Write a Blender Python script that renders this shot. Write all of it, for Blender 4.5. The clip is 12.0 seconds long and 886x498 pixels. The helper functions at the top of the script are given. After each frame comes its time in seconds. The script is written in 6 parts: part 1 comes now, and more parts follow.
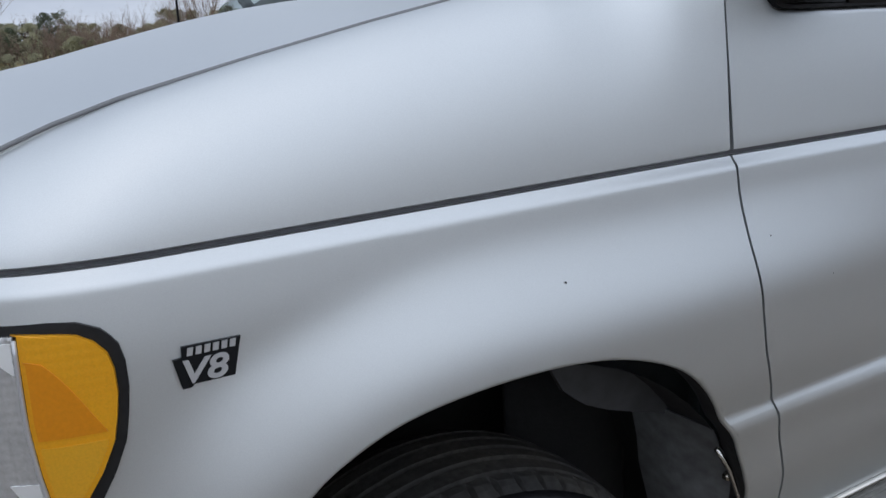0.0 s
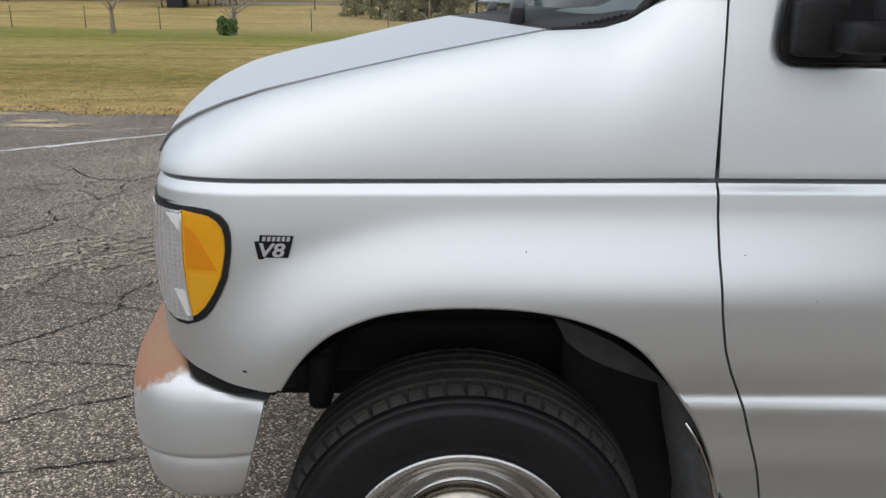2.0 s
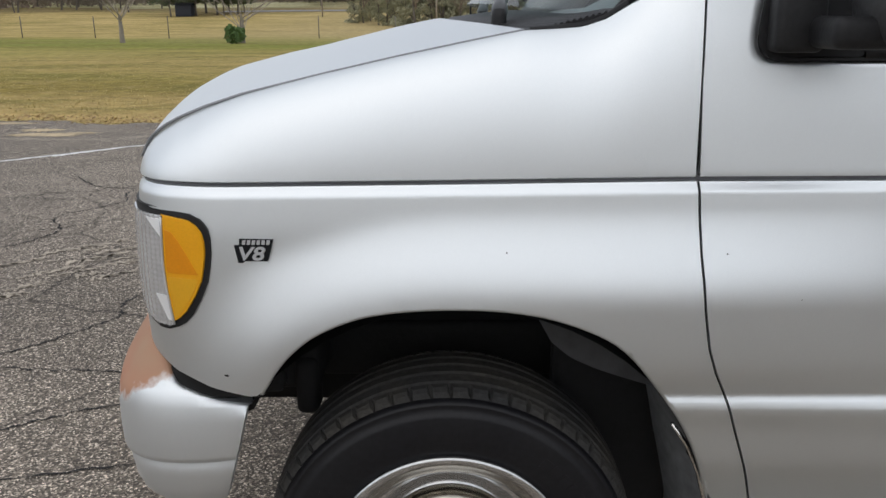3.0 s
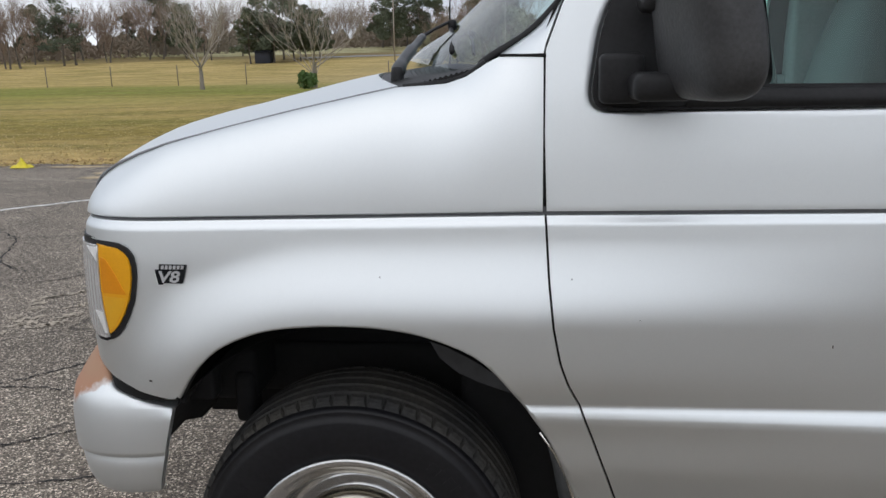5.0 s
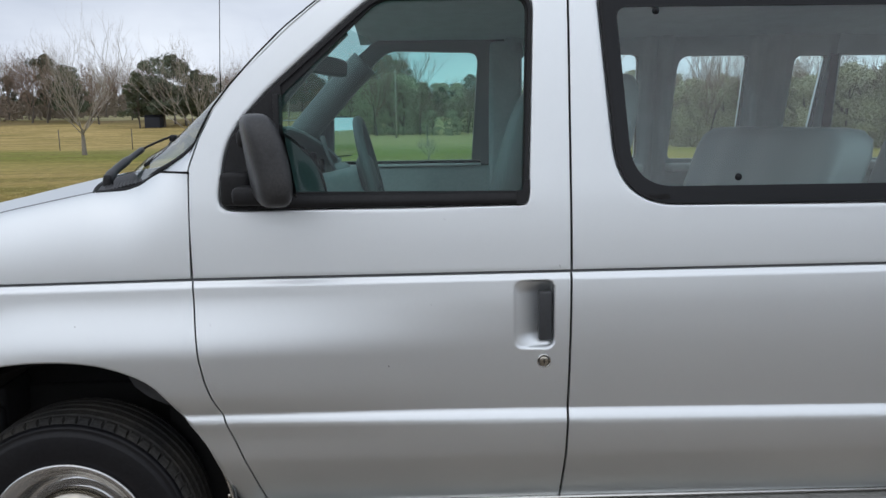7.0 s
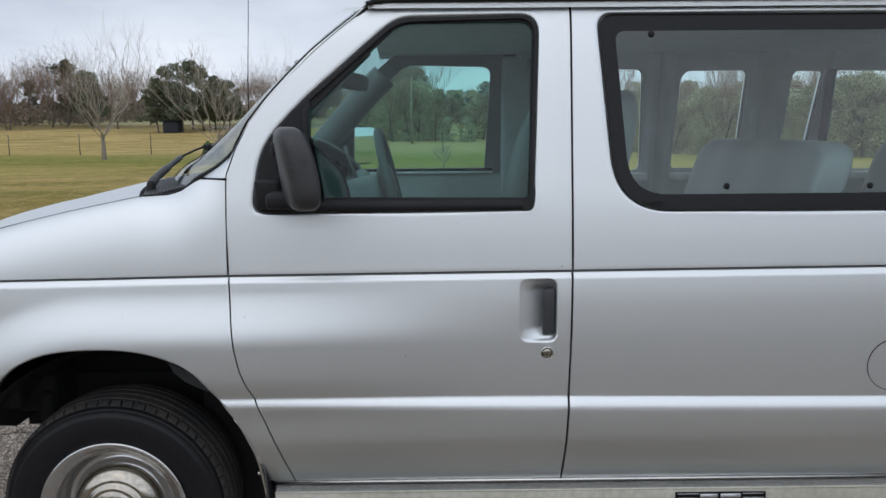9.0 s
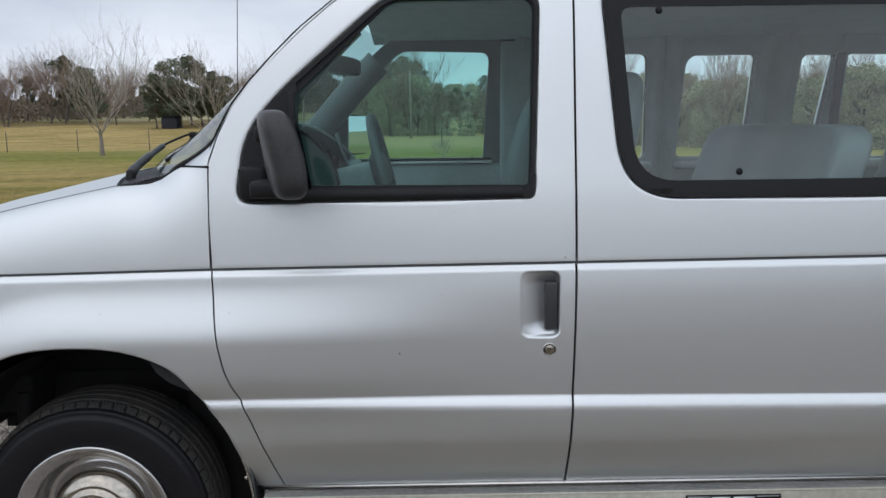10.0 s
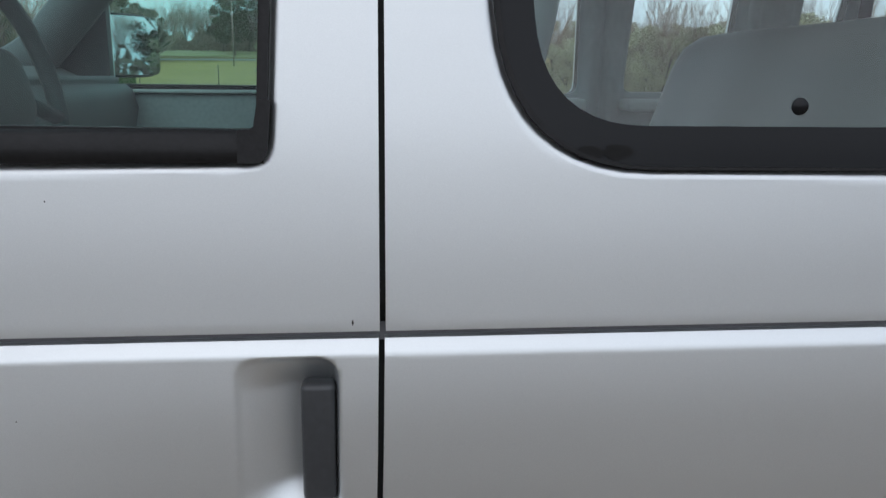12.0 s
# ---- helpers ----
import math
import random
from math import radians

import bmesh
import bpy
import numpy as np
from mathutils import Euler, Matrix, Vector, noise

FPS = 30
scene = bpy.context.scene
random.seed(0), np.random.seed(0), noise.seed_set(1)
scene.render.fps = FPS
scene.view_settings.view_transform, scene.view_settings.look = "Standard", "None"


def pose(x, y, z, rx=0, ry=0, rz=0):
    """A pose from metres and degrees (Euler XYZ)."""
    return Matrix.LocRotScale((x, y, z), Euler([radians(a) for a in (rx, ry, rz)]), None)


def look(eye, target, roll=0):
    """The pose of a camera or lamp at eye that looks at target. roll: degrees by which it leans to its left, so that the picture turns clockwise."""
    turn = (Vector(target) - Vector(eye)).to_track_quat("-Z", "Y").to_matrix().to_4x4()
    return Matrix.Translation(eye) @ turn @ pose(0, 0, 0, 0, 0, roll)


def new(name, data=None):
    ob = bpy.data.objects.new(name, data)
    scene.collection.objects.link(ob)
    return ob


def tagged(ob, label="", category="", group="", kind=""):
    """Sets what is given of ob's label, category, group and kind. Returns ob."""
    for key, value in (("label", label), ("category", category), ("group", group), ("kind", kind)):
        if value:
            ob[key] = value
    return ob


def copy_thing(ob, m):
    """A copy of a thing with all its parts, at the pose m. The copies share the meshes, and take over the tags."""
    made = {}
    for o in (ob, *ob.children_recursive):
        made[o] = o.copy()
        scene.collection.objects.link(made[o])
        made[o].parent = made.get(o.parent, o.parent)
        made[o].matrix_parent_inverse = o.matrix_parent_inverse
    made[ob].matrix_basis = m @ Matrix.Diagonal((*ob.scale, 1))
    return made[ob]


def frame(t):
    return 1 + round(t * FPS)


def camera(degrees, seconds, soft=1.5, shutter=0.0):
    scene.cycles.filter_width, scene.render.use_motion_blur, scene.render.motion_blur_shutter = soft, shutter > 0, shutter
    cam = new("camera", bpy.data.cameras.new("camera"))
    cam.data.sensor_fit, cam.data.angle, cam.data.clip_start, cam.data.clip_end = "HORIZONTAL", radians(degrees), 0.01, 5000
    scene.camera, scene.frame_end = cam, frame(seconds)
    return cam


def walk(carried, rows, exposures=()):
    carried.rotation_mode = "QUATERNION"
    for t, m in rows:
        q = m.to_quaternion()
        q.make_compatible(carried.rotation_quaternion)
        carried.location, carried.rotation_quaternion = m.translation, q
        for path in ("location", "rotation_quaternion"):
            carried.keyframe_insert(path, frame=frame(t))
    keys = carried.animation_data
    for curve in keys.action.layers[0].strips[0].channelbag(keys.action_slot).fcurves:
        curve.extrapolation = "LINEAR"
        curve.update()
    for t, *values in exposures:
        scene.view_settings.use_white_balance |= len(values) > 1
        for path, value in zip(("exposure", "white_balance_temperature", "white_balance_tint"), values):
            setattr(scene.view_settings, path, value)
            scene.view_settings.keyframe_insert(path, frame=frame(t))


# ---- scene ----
cam = camera(58.0, 12.0)
PATH = [
    (0, (-0.485, -0.786, 1.351), (0.457, 0.91, 0.864), -3.2),
    (0.2, (-0.395, -0.812, 1.367), (0.255, 1.016, 0.882), -3.4),
    (0.5, (-0.289, -0.885, 1.376), (-0.051, 1.037, 0.88), -1.5),
    (0.7, (-0.206, -0.986, 1.401), (-0.133, 0.94, 0.867), -0.9),
    (1, (-0.129, -1.094, 1.427), (-0.141, 0.822, 0.855), -1.0),
    (1.5, (-0.087, -1.29, 1.443), (-0.097, 0.624, 0.861), 0.5),
    (2, (-0.042, -1.352, 1.459), (-0.033, 0.565, 0.888), 0.7),
    (2.5, (-0.001, -1.352, 1.452), (0.0, 0.567, 0.89), 0.2),
    (3, (0.01, -1.348, 1.452), (-0.006, 0.572, 0.893), -0.1),
    (3.2, (0.009, -1.353, 1.451), (-0.008, 0.568, 0.896), -0.0),
    (4.8, (0.262, -1.49, 1.457), (0.077, 0.446, 0.99), -1.8),
    (5, (0.391, -1.548, 1.481), (0.195, 0.388, 1.02), -1.2),
    (5.5, (0.622, -1.785, 1.503), (0.581, 0.16, 1.042), 0.1),
    (6, (0.822, -2.004, 1.536), (0.897, -0.049, 1.122), 0.4),
    (6.5, (1.047, -2.099, 1.582), (1.126, -0.13, 1.24), 0.0),
    (7, (1.092, -2.247, 1.615), (1.144, -0.272, 1.303), -0.8),
    (9, (1.092, -2.474, 1.634), (1.108, -0.496, 1.338), -0.5),
    (9.5, (1.09, -2.464, 1.631), (1.104, -0.487, 1.331), -0.5),
    (10, (1.105, -2.334, 1.601), (1.121, -0.358, 1.292), -0.8),
    (10.5, (1.211, -1.998, 1.579), (1.215, -0.031, 1.219), -2.2),
    (10.9, (1.247, -1.675, 1.513), (1.301, 0.285, 1.117), -1.8),
    (11, (1.253, -1.599, 1.524), (1.328, 0.358, 1.119), -1.7),
    (11.5, (1.371, -1.219, 1.487), (1.518, 0.732, 1.072), -1.1),
    (11.6, (1.406, -1.138, 1.482), (1.55, 0.813, 1.064), -0.9),
    (12, (1.513, -0.869, 1.488), (1.682, 1.075, 1.046), 0.7),
]
walk(cam, [(t, look(eye, target, roll)) for t, eye, target, roll in PATH], [(0.0, 0.18, 5950, 10), (0.7, 0.24, 6000, 10), (2.0, 0.52, 6450, 10), (3.2, 0.52, 6500, 10), (5.5, 0.50, 6350, 10), (6.4, 0.48, 6250, 10), (7.2, 0.38, 6150, 10), (10.0, 0.36, 6150, 10), (11.0, 0.43, 6150, 10), (12.0, 0.41, 6150, 10)])

# ---- light ----
SUN_AZ, SUN_EL = radians(200), radians(48)
world = bpy.data.worlds.new("world")
scene.world = world
world.use_nodes = True
wn, wl = world.node_tree.nodes, world.node_tree.links
wn.clear()
w_out = wn.new("ShaderNodeOutputWorld")
w_bg = wn.new("ShaderNodeBackground")
w_sky = wn.new("ShaderNodeTexSky")
w_sky.sky_type, w_sky.sun_disc = "NISHITA", False
w_sky.sun_elevation, w_sky.sun_rotation = SUN_EL, SUN_AZ
w_sky.air_density, w_sky.dust_density = 1.0, 4.0
w_co = wn.new("ShaderNodeTexCoord")
w_map = wn.new("ShaderNodeMapping")
w_map.inputs["Scale"].default_value = (1.0, 1.0, 3.2)
w_noise = wn.new("ShaderNodeTexNoise")
w_noise.inputs["Scale"].default_value, w_noise.inputs["Detail"].default_value = 2.6, 6.0
w_ramp = wn.new("ShaderNodeValToRGB")
w_ramp.color_ramp.elements[0].position, w_ramp.color_ramp.elements[0].color = 0.34, (5.6, 6.0, 6.9, 1)
w_ramp.color_ramp.elements[1].position, w_ramp.color_ramp.elements[1].color = 0.66, (9.2, 9.5, 10.0, 1)
w_mix = wn.new("ShaderNodeMixRGB")
w_mix.inputs[0].default_value = 0.9
wl.new(w_co.outputs["Generated"], w_map.inputs["Vector"])
wl.new(w_map.outputs["Vector"], w_noise.inputs["Vector"])
wl.new(w_noise.outputs["Fac"], w_ramp.inputs["Fac"])
wl.new(w_sky.outputs["Color"], w_mix.inputs[1])
wl.new(w_ramp.outputs["Color"], w_mix.inputs[2])
# the cloud is lighter along the horizon and on the sun's side
w_sep, w_up, w_mul = wn.new("ShaderNodeSeparateXYZ"), wn.new("ShaderNodeMapRange"), wn.new("ShaderNodeMixRGB")
w_up.inputs["From Min"].default_value, w_up.inputs["From Max"].default_value = 0.0, 0.22
w_up.inputs["To Min"].default_value, w_up.inputs["To Max"].default_value = 1.13, 0.97
w_mul.blend_type = "MULTIPLY"
w_mul.inputs[0].default_value = 1.0
wl.new(w_co.outputs["Generated"], w_sep.inputs[0])
wl.new(w_sep.outputs["Z"], w_up.inputs["Value"])
w_side, w_both = wn.new("ShaderNodeMapRange"), wn.new("ShaderNodeMath")
w_side.inputs["From Min"].default_value, w_side.inputs["From Max"].default_value = -1.0, 1.0
w_side.inputs["To Min"].default_value, w_side.inputs["To Max"].default_value = 0.92, 0.82
w_both.operation = "MULTIPLY"
wl.new(w_sep.outputs["Y"], w_side.inputs["Value"])
wl.new(w_up.outputs["Result"], w_both.inputs[0])
wl.new(w_side.outputs["Result"], w_both.inputs[1])
wl.new(w_mix.outputs["Color"], w_mul.inputs[1])
wl.new(w_both.outputs[0], w_mul.inputs[2])
wl.new(w_mul.outputs["Color"], w_bg.inputs["Color"])
w_bg.inputs["Strength"].default_value = 0.09
wl.new(w_bg.outputs["Background"], w_out.inputs["Surface"])
sun = new("sun", bpy.data.lights.new("sun", "SUN"))
sun.data.energy, sun.data.angle, sun.data.color = 0.5, radians(120), (1.0, 0.97, 0.93)
sun.matrix_world = look((0, 0, 30), (-30 * math.sin(SUN_AZ) * math.cos(SUN_EL), -30 * math.cos(SUN_AZ) * math.cos(SUN_EL), 30 - 30 * math.sin(SUN_EL)))


# ---- materials ----
def material(name, color, rough=0.5, metal=0.0, coat=0.0, grain=0.0, scale=40.0, spots=0.0, bump=0.0, second=None, spec=0.5, coat_rough=0.06):
    """A surface with two scales of variation: broad stains and fine grain."""
    m = bpy.data.materials.new(name)
    m.use_nodes = True
    n, l = m.node_tree.nodes, m.node_tree.links
    b = n["Principled BSDF"]
    b.inputs["Roughness"].default_value, b.inputs["Metallic"].default_value = rough, metal
    b.inputs["Coat Weight"].default_value, b.inputs["Coat Roughness"].default_value = coat, coat_rough
    b.inputs["Specular IOR Level"].default_value = spec
    co = n.new("ShaderNodeTexCoord")
    fine, broad = n.new("ShaderNodeTexNoise"), n.new("ShaderNodeTexNoise")
    fine.inputs["Scale"].default_value, fine.inputs["Detail"].default_value = scale, 4.0
    broad.inputs["Scale"].default_value, broad.inputs["Detail"].default_value = scale / 14.0, 5.0
    l.new(co.outputs["Object"], fine.inputs["Vector"])
    l.new(co.outputs["Object"], broad.inputs["Vector"])
    a = n.new("ShaderNodeMixRGB")
    a.inputs[1].default_value = (*color, 1)
    a.inputs[2].default_value = (*(second or [c * 0.55 for c in color]), 1)
    ramp = n.new("ShaderNodeMapRange")
    ramp.inputs["From Min"].default_value, ramp.inputs["From Max"].default_value = 0.35, 0.72
    ramp.inputs["To Max"].default_value = spots
    l.new(broad.outputs["Fac"], ramp.inputs["Value"])
    l.new(ramp.outputs["Result"], a.inputs[0])
    g = n.new("ShaderNodeMixRGB")
    g.blend_type = "MULTIPLY"
    g.inputs[0].default_value = grain
    gr = n.new("ShaderNodeMapRange")
    gr.inputs["From Min"].default_value, gr.inputs["From Max"].default_value = 0.25, 0.75
    gr.inputs["To Min"].default_value, gr.inputs["To Max"].default_value = 0.3, 1.5
    l.new(fine.outputs["Fac"], gr.inputs["Value"])
    l.new(a.outputs["Color"], g.inputs[1])
    l.new(gr.outputs["Result"], g.inputs[2])
    l.new(g.outputs["Color"], b.inputs["Base Color"])
    if bump:
        bp = n.new("ShaderNodeBump")
        bp.inputs["Strength"].default_value, bp.inputs["Distance"].default_value = bump, 0.004
        l.new(fine.outputs["Fac"], bp.inputs["Height"])
        l.new(bp.outputs["Normal"], b.inputs["Normal"])
    return m


def glass(name, tint, gloss=0.06):
    m = bpy.data.materials.new(name)
    m.use_nodes = True
    n, l = m.node_tree.nodes, m.node_tree.links
    n.clear()
    out, mix = n.new("ShaderNodeOutputMaterial"), n.new("ShaderNodeMixShader")
    tr, gl, lw = n.new("ShaderNodeBsdfTransparent"), n.new("ShaderNodeBsdfGlossy"), n.new("ShaderNodeLayerWeight")
    tr.inputs["Color"].default_value = (*tint, 1)
    gl.inputs["Roughness"].default_value = 0.02
    lw.inputs["Blend"].default_value = 0.5
    p, mp = n.new("ShaderNodeMath"), n.new("ShaderNodeMapRange")
    p.operation = "POWER"
    p.inputs[1].default_value = 4.0
    mp.inputs["To Min"].default_value, mp.inputs["To Max"].default_value = gloss, 0.8
    l.new(lw.outputs["Facing"], p.inputs[0])
    l.new(p.outputs[0], mp.inputs["Value"])
    l.new(mp.outputs["Result"], mix.inputs["Fac"])
    l.new(tr.outputs[0], mix.inputs[1])
    l.new(gl.outputs[0], mix.inputs[2])
    l.new(mix.outputs[0], out.inputs["Surface"])
    return m


SILVER = material("silver_paint", (0.765, 0.795, 0.806), 0.45, 1.0, 0.0, 0.06, 900.0, 0.12, 0.0, (0.735, 0.765, 0.776))
BLACK_TRIM = material("black_trim", (0.015, 0.015, 0.016), 0.5, 0.0, 0.0, 0.3, 120.0, 0.4, 0.15, (0.024, 0.024, 0.025), spec=0.24)
MIRROR_SHELL = material("mirror_shell_plastic", (0.034, 0.035, 0.037), 0.40, 0.0, 0.0, 0.35, 140.0, 0.7, 0.15, (0.060, 0.060, 0.061), spec=0.4)
BLACK_DARK = material("black_liner", (0.007, 0.007, 0.008), 0.85, 0.0, 0.0, 0.4, 60.0, 0.5, 0.3, (0.013, 0.012, 0.011))
SHIELD_GREY = material("splash_plastic", (0.045, 0.047, 0.05), 0.75, 0.0, 0.0, 0.4, 30.0, 0.6, 0.1, (0.04, 0.04, 0.042))
FLAP_GREY = material("scuffed_flap_plastic", (0.13, 0.135, 0.138), 0.55, 0.0, 0.0, 0.5, 40.0, 0.9, 0.2, (0.055, 0.055, 0.056))
BOARD_TOP = material("board_top_grey", (0.24, 0.24, 0.225), 0.8, 0.0, 0.0, 0.3, 60.0, 0.5, 0.1)
HOOD_SEAM = material("hood_seam", (0.26, 0.265, 0.275), 0.8)
GROOVE_SHADE = material("groove_shade", (0.15, 0.15, 0.16), 0.8)
GAP = material("panel_gap", (0.006, 0.006, 0.006), 0.9)
HANDLE = material("handle_plastic", (0.040, 0.043, 0.047), 0.36, 0.0, 0.0, 0.2, 90.0, 0.4, 0.05, (0.065, 0.067, 0.072))
RUBBER = material("tyre_rubber", (0.010, 0.010, 0.012), 0.42, 0.0, 0.0, 0.35, 90.0, 0.7, 0.15, (0.014, 0.014, 0.015), spec=0.25)
TREAD = material("tread_rubber", (0.033, 0.033, 0.033), 0.75, 0.0, 0.0, 0.6, 90.0, 0.9, 0.5, (0.068, 0.062, 0.052), spec=0.3)
STEEL = material("wheel_steel", (0.62, 0.63, 0.64), 0.20, 0.92, 0.0, 0.2, 70.0, 0.6, 0.03, (0.46, 0.43, 0.39))
CHROME = material("chrome", (0.66, 0.65, 0.62), 0.12, 1.0, 0.0, 0.1, 60.0, 0.3, 0.0, (0.50, 0.47, 0.42))
# the brown puts the hub cap's reflection of the ground into the colour
HUB = material("ground_tinted_hub_metal", (0.50, 0.47, 0.41), 0.15, 1.0, 0.0, 0.25, 60.0, 0.6, 0.02, (0.33, 0.30, 0.25))
AMBER = material("amber_lens", (1.0, 0.47, 0.008), 0.30, 0.35, 0.5, 0.12, 420.0, 0.25, 0.0, (1.0, 0.42, 0.006))
# lit and shaded copies of the amber, for the lens's facets
AMBER_PALE = material("amber_lit_facet", (1.0, 0.53, 0.025), 0.30, 0.4, 0.5, 0.12, 420.0, 0.3, 0.0, (1.0, 0.46, 0.012))
AMBER_DEEP = material("amber_shaded_facet", (0.93, 0.34, 0.003), 0.34, 0.4, 0.4, 0.08, 260.0, 0.25, 0.0, (0.92, 0.35, 0.004))
CLEAR = material("clear_lens", (0.74, 0.75, 0.76), 0.20, 0.6, 0.8, 0.2, 200.0, 0.5, 0.0, (0.56, 0.57, 0.58))
ALU = material("running_board_metal", (0.60, 0.59, 0.51), 0.55, 0.1, 0.0, 0.25, 50.0, 0.7, 0.1, (0.42, 0.40, 0.32))
REFLECTOR = material("lamp_reflector", (0.92, 0.93, 0.93), 0.45, 0.4)
BADGE_BLACK = material("badge_black", (0.009, 0.010, 0.012), 0.25, spec=0.24)
BADGE_SILVER = material("badge_silver", (0.62, 0.63, 0.65), 0.3, 0.5)
DASH = material("dash_plastic", (0.15, 0.16, 0.163), 0.55, 0.0, 0.0, 0.2, 120.0, 0.3, 0.02)
CAP = material("end_cap_plastic", (0.10, 0.11, 0.112), 0.6, 0.0, 0.0, 0.2, 120.0, 0.3, 0.02)
TRIM_GREY = material("interior_trim", (0.46, 0.50, 0.505), 0.65, 0.0, 0.0, 0.15, 80.0, 0.3, 0.02, (0.17, 0.19, 0.195))
VINYL = material("seat_vinyl", (0.165, 0.190, 0.194), 0.45, 0.0, 0.0, 0.2, 90.0, 0.3, 0.04, (0.155, 0.176, 0.18))
LINER = material("headliner_cloth", (0.72, 0.75, 0.74), 0.9, 0.0, 0.0, 0.2, 200.0, 0.2, 0.1)
CARPET = material("carpet", (0.11, 0.11, 0.115), 0.95, 0.0, 0.0, 0.4, 200.0, 0.4, 0.2)
GLASS_DOOR = glass("door_glass", (0.60, 0.87, 0.82), 0.036)
GLASS_SIDE = glass("side_glass", (0.81, 0.97, 0.96), 0.08)
GLASS_RIGHT = glass("far_glass", (0.93, 0.99, 0.985), 0.03)
GLASS_FAR_DOOR = glass("far_door_glass", (0.72, 0.97, 0.92), 0.03)
GLASS_SHIELD = glass("windshield_glass", (0.80, 0.90, 0.89), 0.06)
MIRROR = material("mirror_glass", (0.75, 0.78, 0.80), 0.02, 1.0)


# ---- mesh helpers ----
def part(name, bm, mat, parent=None, label="", smooth=True, angle=None):
    """One mesh object, under a thing or a part when a parent is given."""
    bmesh.ops.recalc_face_normals(bm, faces=bm.faces[:]) if angle == "recalc" else None
    me = bpy.data.meshes.new(name)
    bm.to_mesh(me)
    bm.free()
    ob = new(name, me)
    if mat:
        me.materials.append(mat)
    if smooth:
        me.polygons.foreach_set("use_smooth", [True] * len(me.polygons))
    if parent:
        ob.parent = parent
        up = Matrix.Translation(parent.location)
        if parent.parent:
            up = Matrix.Translation(parent.parent.location) @ parent.matrix_parent_inverse @ up
        ob.matrix_parent_inverse = up.inverted()
    if label:
        ob["label"] = label
    return ob


def thing(name, place, label, category, group="", kind=""):
    ob = new(name)
    ob.location = place
    ob.empty_display_size = 0.1
    return tagged(ob, label, category, group, kind)


def sheet(rows, bm=None, closed=False):
    """Quads through rows of points; points that coincide are welded."""
    bm = bm or bmesh.new()
    made = [[bm.verts.new(p) for p in r] for r in rows]
    for a, b in zip(made, made[1:]):
        n = len(a)
        for i in range(n if closed else n - 1):
            q = [a[i], a[(i + 1) % n], b[(i + 1) % n], b[i]]
            u = []
            for v in q:
                if all((v.co - w.co).length > 1e-5 for w in u):
                    u.append(v)
            if len(u) > 2:
                bm.faces.new(u)
    bmesh.ops.remove_doubles(bm, verts=bm.verts[:], dist=1e-5)
    return bm


def lip(bm, by=(0, 0.012, 0), edges=None):
    """Turns the free edges inwards, so that a panel has thickness at its rim."""
    free = edges or [e for e in bm.edges if len(e.link_faces) == 1]
    got = bmesh.ops.extrude_edge_only(bm, edges=free)
    vs = [g for g in got["geom"] if isinstance(g, bmesh.types.BMVert)]
    for v in vs:
        v.co += Vector(by)
    for e in free:
        e.smooth = False
    return bm


def box(a, b, bevel=0.004, bm=None, segments=2):
    bm = bm or bmesh.new()
    lo, hi = Vector(a), Vector(b)
    got = bmesh.ops.create_cube(bm, size=1.0)
    for v in got["verts"]:
        v.co = Vector([(lo[i] + hi[i]) / 2 + v.co[i] * abs(hi[i] - lo[i]) for i in range(3)])
    if bevel:
        es = {e for v in got["verts"] for e in v.link_edges}
        bmesh.ops.bevel(bm, geom=list(es), offset=bevel, segments=segments, affect="EDGES", profile=0.5)
    return bm


def lathe(profile, axis="y", steps=64, bm=None):
    """Turns (radius, along) points about an axis through the origin."""
    rows = []
    for k in range(steps):
        a = 2 * math.pi * k / steps
        c, s = math.cos(a), math.sin(a)
        if axis == "y":
            rows.append([(r * c, h, r * s) for r, h in profile])
        else:
            rows.append([(r * c, r * s, h) for r, h in profile])
    rows.append(rows[0])
    return sheet(rows, bm)


def tube(points, radii, sides=8, bm=None, cap=True):
    """A tapered tube through points."""
    bm = bm or bmesh.new()
    pts = [Vector(p) for p in points]
    if not isinstance(radii, (list, tuple)):
        radii = [radii] * len(pts)
    rings, ref = [], None
    for i, p in enumerate(pts):
        d = (pts[min(i + 1, len(pts) - 1)] - pts[max(i - 1, 0)]).normalized()
        if ref is None:
            ref = d.orthogonal().normalized()
        ref = (ref - d * ref.dot(d)).normalized()
        side = d.cross(ref)
        rings.append([bm.verts.new(p + (ref * math.cos(2 * math.pi * k / sides) + side * math.sin(2 * math.pi * k / sides)) * radii[i]) for k in range(sides)])
    for a, b in zip(rings, rings[1:]):
        for k in range(sides):
            bm.faces.new([a[k], a[(k + 1) % sides], b[(k + 1) % sides], b[k]])
    if cap:
        bm.faces.new(rings[0][::-1])
        bm.faces.new(rings[-1])
    return bm


def lerp(table, x):
    """Straight steps through (x, value) pairs."""
    return float(np.interp(x, [a for a, b in table], [b for a, b in table]))


def curve(points, n=8):
    """A smooth line through points."""
    p = [Vector(q) for q in points]
    out = []
    for i in range(len(p) - 1):
        a, b, c, d = p[max(i - 1, 0)], p[i], p[i + 1], p[min(i + 2, len(p) - 1)]
        for k in range(n):
            t = k / n
            out.append(0.5 * ((2 * b) + (c - a) * t + (2 * a - 5 * b + 4 * c - d) * t * t + (3 * b - a - 3 * c + d) * t ** 3))
    out.append(p[-1])
    return out


def smooth(a, b, x):
    t = min(1.0, max(0.0, (x - a) / (b - a)))
    return t * t * (3 - 2 * t)


